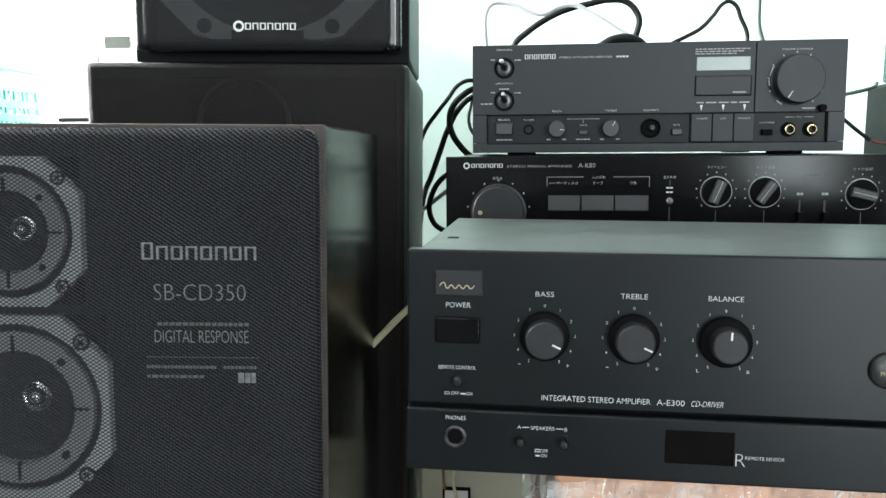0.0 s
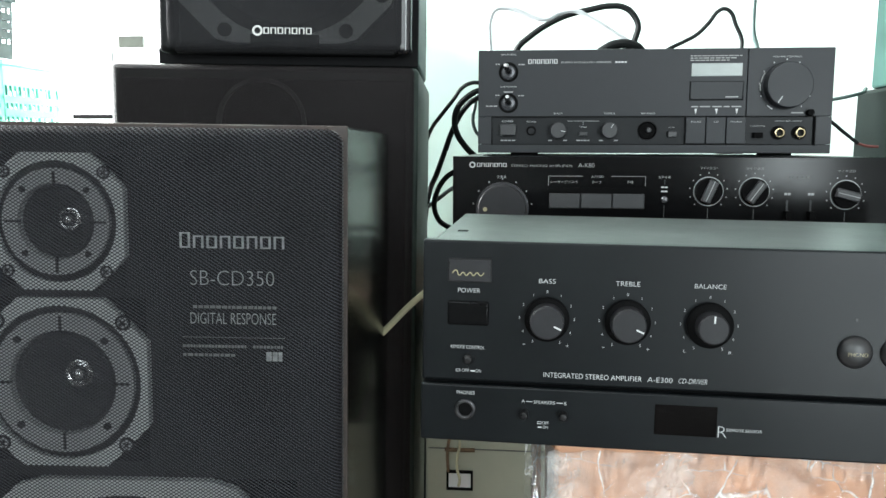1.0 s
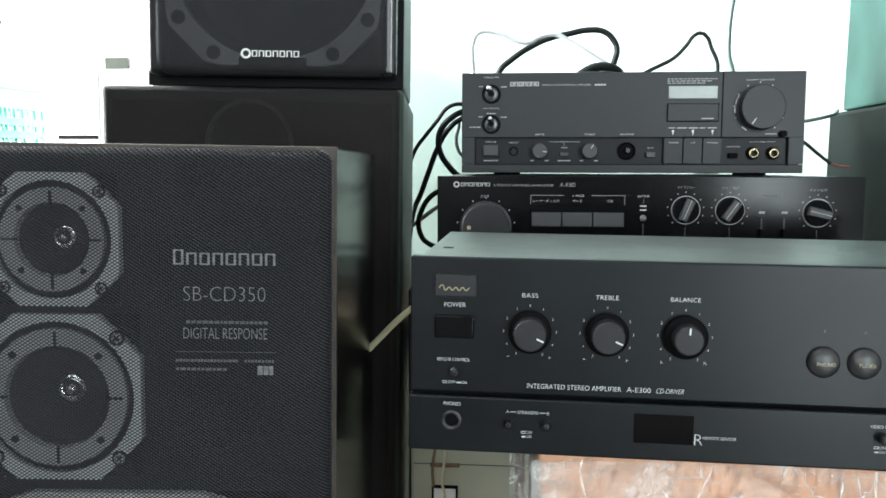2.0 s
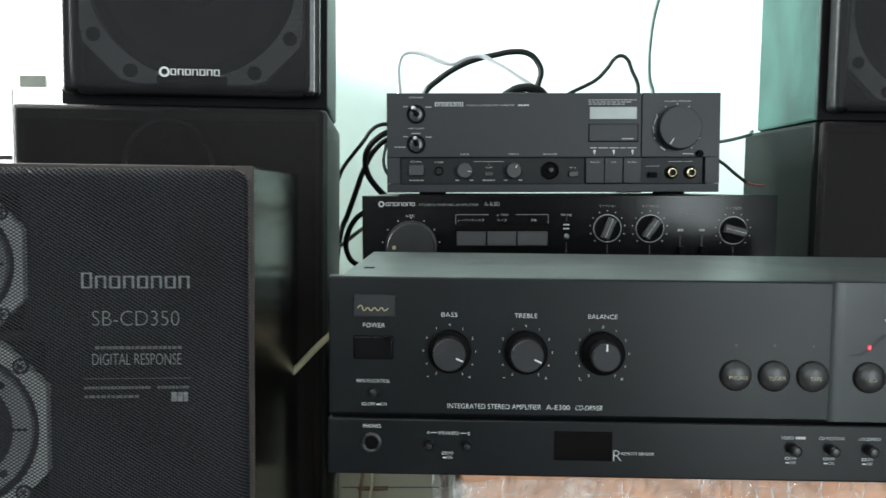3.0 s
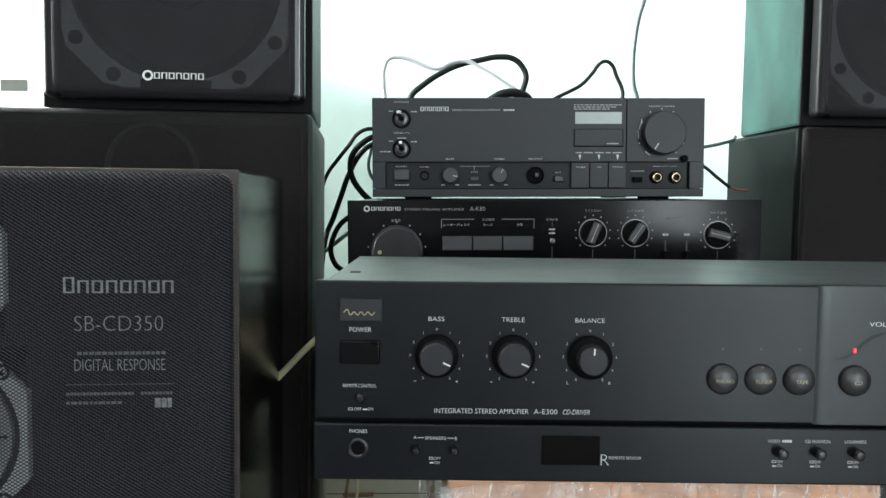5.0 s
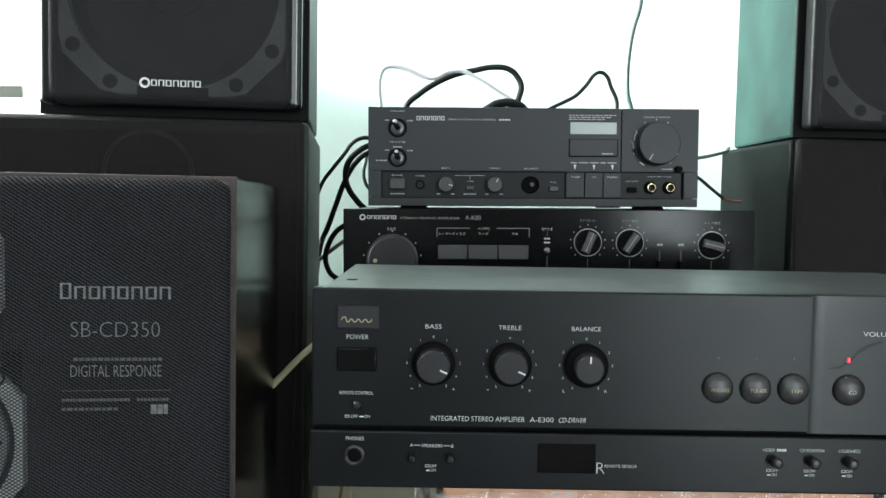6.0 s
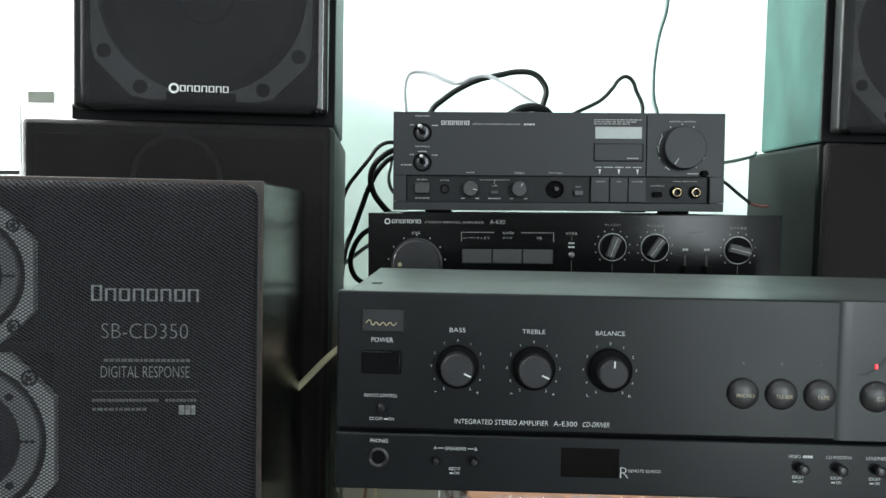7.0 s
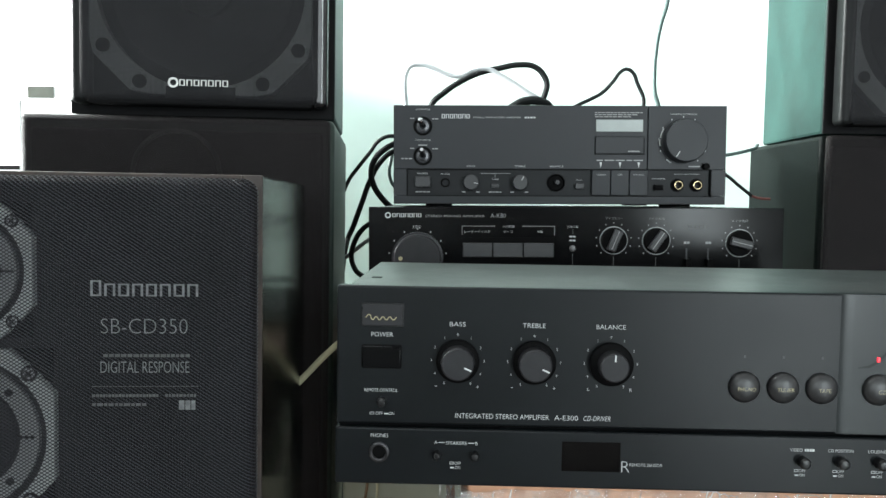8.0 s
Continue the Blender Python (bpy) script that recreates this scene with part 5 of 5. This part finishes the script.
def basket(name, label, base, w0, w1, d0, d1, h, material, cols, rws):
    """A tapered plastic basket with slotted sides."""
    t = thing(name, label, "basket", base)
    bx, by, bz = base
    for face in range(4):
        wa, wb = (w0, w1) if face % 2 == 0 else (d0, d1)
        oa, ob_ = (d0 / 2, d1 / 2) if face % 2 == 0 else (w0 / 2, w1 / 2)

        turn = Matrix.Translation(base) @ Matrix.Rotation(radians(90 * face), 4, "Z")

        def strip(nm, u0, u1, v0, v1, parent):
            b = box(u0, u1, -0.0012, 0.0012, v0, v1)
            for v in b.verts:
                f = v.co.z / h
                v.co.x *= (wa + (wb - wa) * f)
                v.co.y -= oa + (ob_ - oa) * f
            bmesh.ops.transform(b, matrix=turn, verts=b.verts)
            return part(nm, b, material, parent)
        lo, hi = 0.30, 0.86
        side = strip("side", -0.5, 0.5, 0, h * lo, t)
        strip("top_band", -0.5, 0.5, h * hi, h, side)
        for i in range(cols + 1):
            u = -0.5 + i / cols
            strip("slat", max(-0.5, u - 0.018), min(0.5, u + 0.018), h * lo, h * hi, side)
        for j in range(1, rws):
            v = h * (lo + (hi - lo) * j / rws)
            strip("cross_slat", -0.5, 0.5, v - 0.007, v + 0.007, side)
    part("rim", box(bx - w1 / 2 - 0.006, bx + w1 / 2 + 0.006, by - d1 / 2 - 0.006, by - d1 / 2 + 0.002, bz + h - 0.006, bz + h + 0.002,
         bm=box(bx - w1 / 2 - 0.006, bx + w1 / 2 + 0.006, by + d1 / 2 - 0.002, by + d1 / 2 + 0.006, bz + h - 0.006, bz + h + 0.002,
         bm=box(bx - w1 / 2 - 0.006, bx - w1 / 2 + 0.002, by - d1 / 2, by + d1 / 2, bz + h - 0.006, bz + h + 0.002,
         bm=box(bx + w1 / 2 - 0.002, bx + w1 / 2 + 0.006, by - d1 / 2, by + d1 / 2, bz + h - 0.006, bz + h + 0.002)))), material, t)
    part("bottom", box(bx - w0 / 2, bx + w0 / 2, by - d0 / 2, by + d0 / 2, bz, bz + 0.003), material, t)
    return t


basket("plastic_basket", "pale mint plastic basket with slotted sides", (-1.044, 1.74, 0.9005), 0.31, 0.285, 0.20, 0.18, 0.315, M_MINT, 13, 7)
basket("plastic_crate", "dark grey slotted plastic crate stacked on a basket", (-1.122, 1.74, 1.2265), 0.26, 0.27, 0.17, 0.175, 0.13, M_CRATE, 9, 4)

dish = thing("plastic_dish", "shallow white plastic dish resting on a basket", "dish", (-1.06, 1.74, 1.2185))
prof = [(0.05, 0.0), (0.10, 0.001), (0.128, 0.0065), (0.126, 0.0075), (0.098, 0.003), (0, 0.003)]
b = lathe(0, 0, 0, [(r, -dz) for r, dz in [(0, 0.0)] + prof], 40)
bmesh.ops.transform(b, matrix=Matrix.Translation((-1.06, 1.74, 1.2185)) @ Matrix.Rotation(radians(-90), 4, "X"), verts=b.verts)
part("bowl", b, M_WHITE, dish, "", True)

# ---- windows of the room ----
for i, (axis, at, a0, a1, z0, z1) in enumerate((("x", X0 - 0.10, 0.9, 2.0, 1.1, 2.4), ("y", Y0 - 0.10, -1.5, 0.1, 1.1, 2.4), ("y", Y0 - 0.10, 1.12, 1.42, 0.1, 2.1))):
    wnd = thing("window_%d" % (i + 1), "plain aluminium-framed window", "window", (at, (a0 + a1) / 2, z0) if axis == "x" else ((a0 + a1) / 2, at, z0), "", "structure")
    mid = (a0 + a1) / 2
    for p0, p1, q0, q1 in ((a0, a1, z0, z0 + 0.04), (a0, a1, z1 - 0.04, z1), (a0, a0 + 0.04, z0 + 0.04, z1 - 0.04), (a1 - 0.04, a1, z0 + 0.04, z1 - 0.04), (mid - 0.02, mid + 0.02, z0 + 0.04, z1 - 0.04)):
        part("frame", box(at - 0.02, at + 0.02, p0, p1, q0, q1, 0.002) if axis == "x" else box(p0, p1, at - 0.02, at + 0.02, q0, q1, 0.002), M_ALU, wnd)
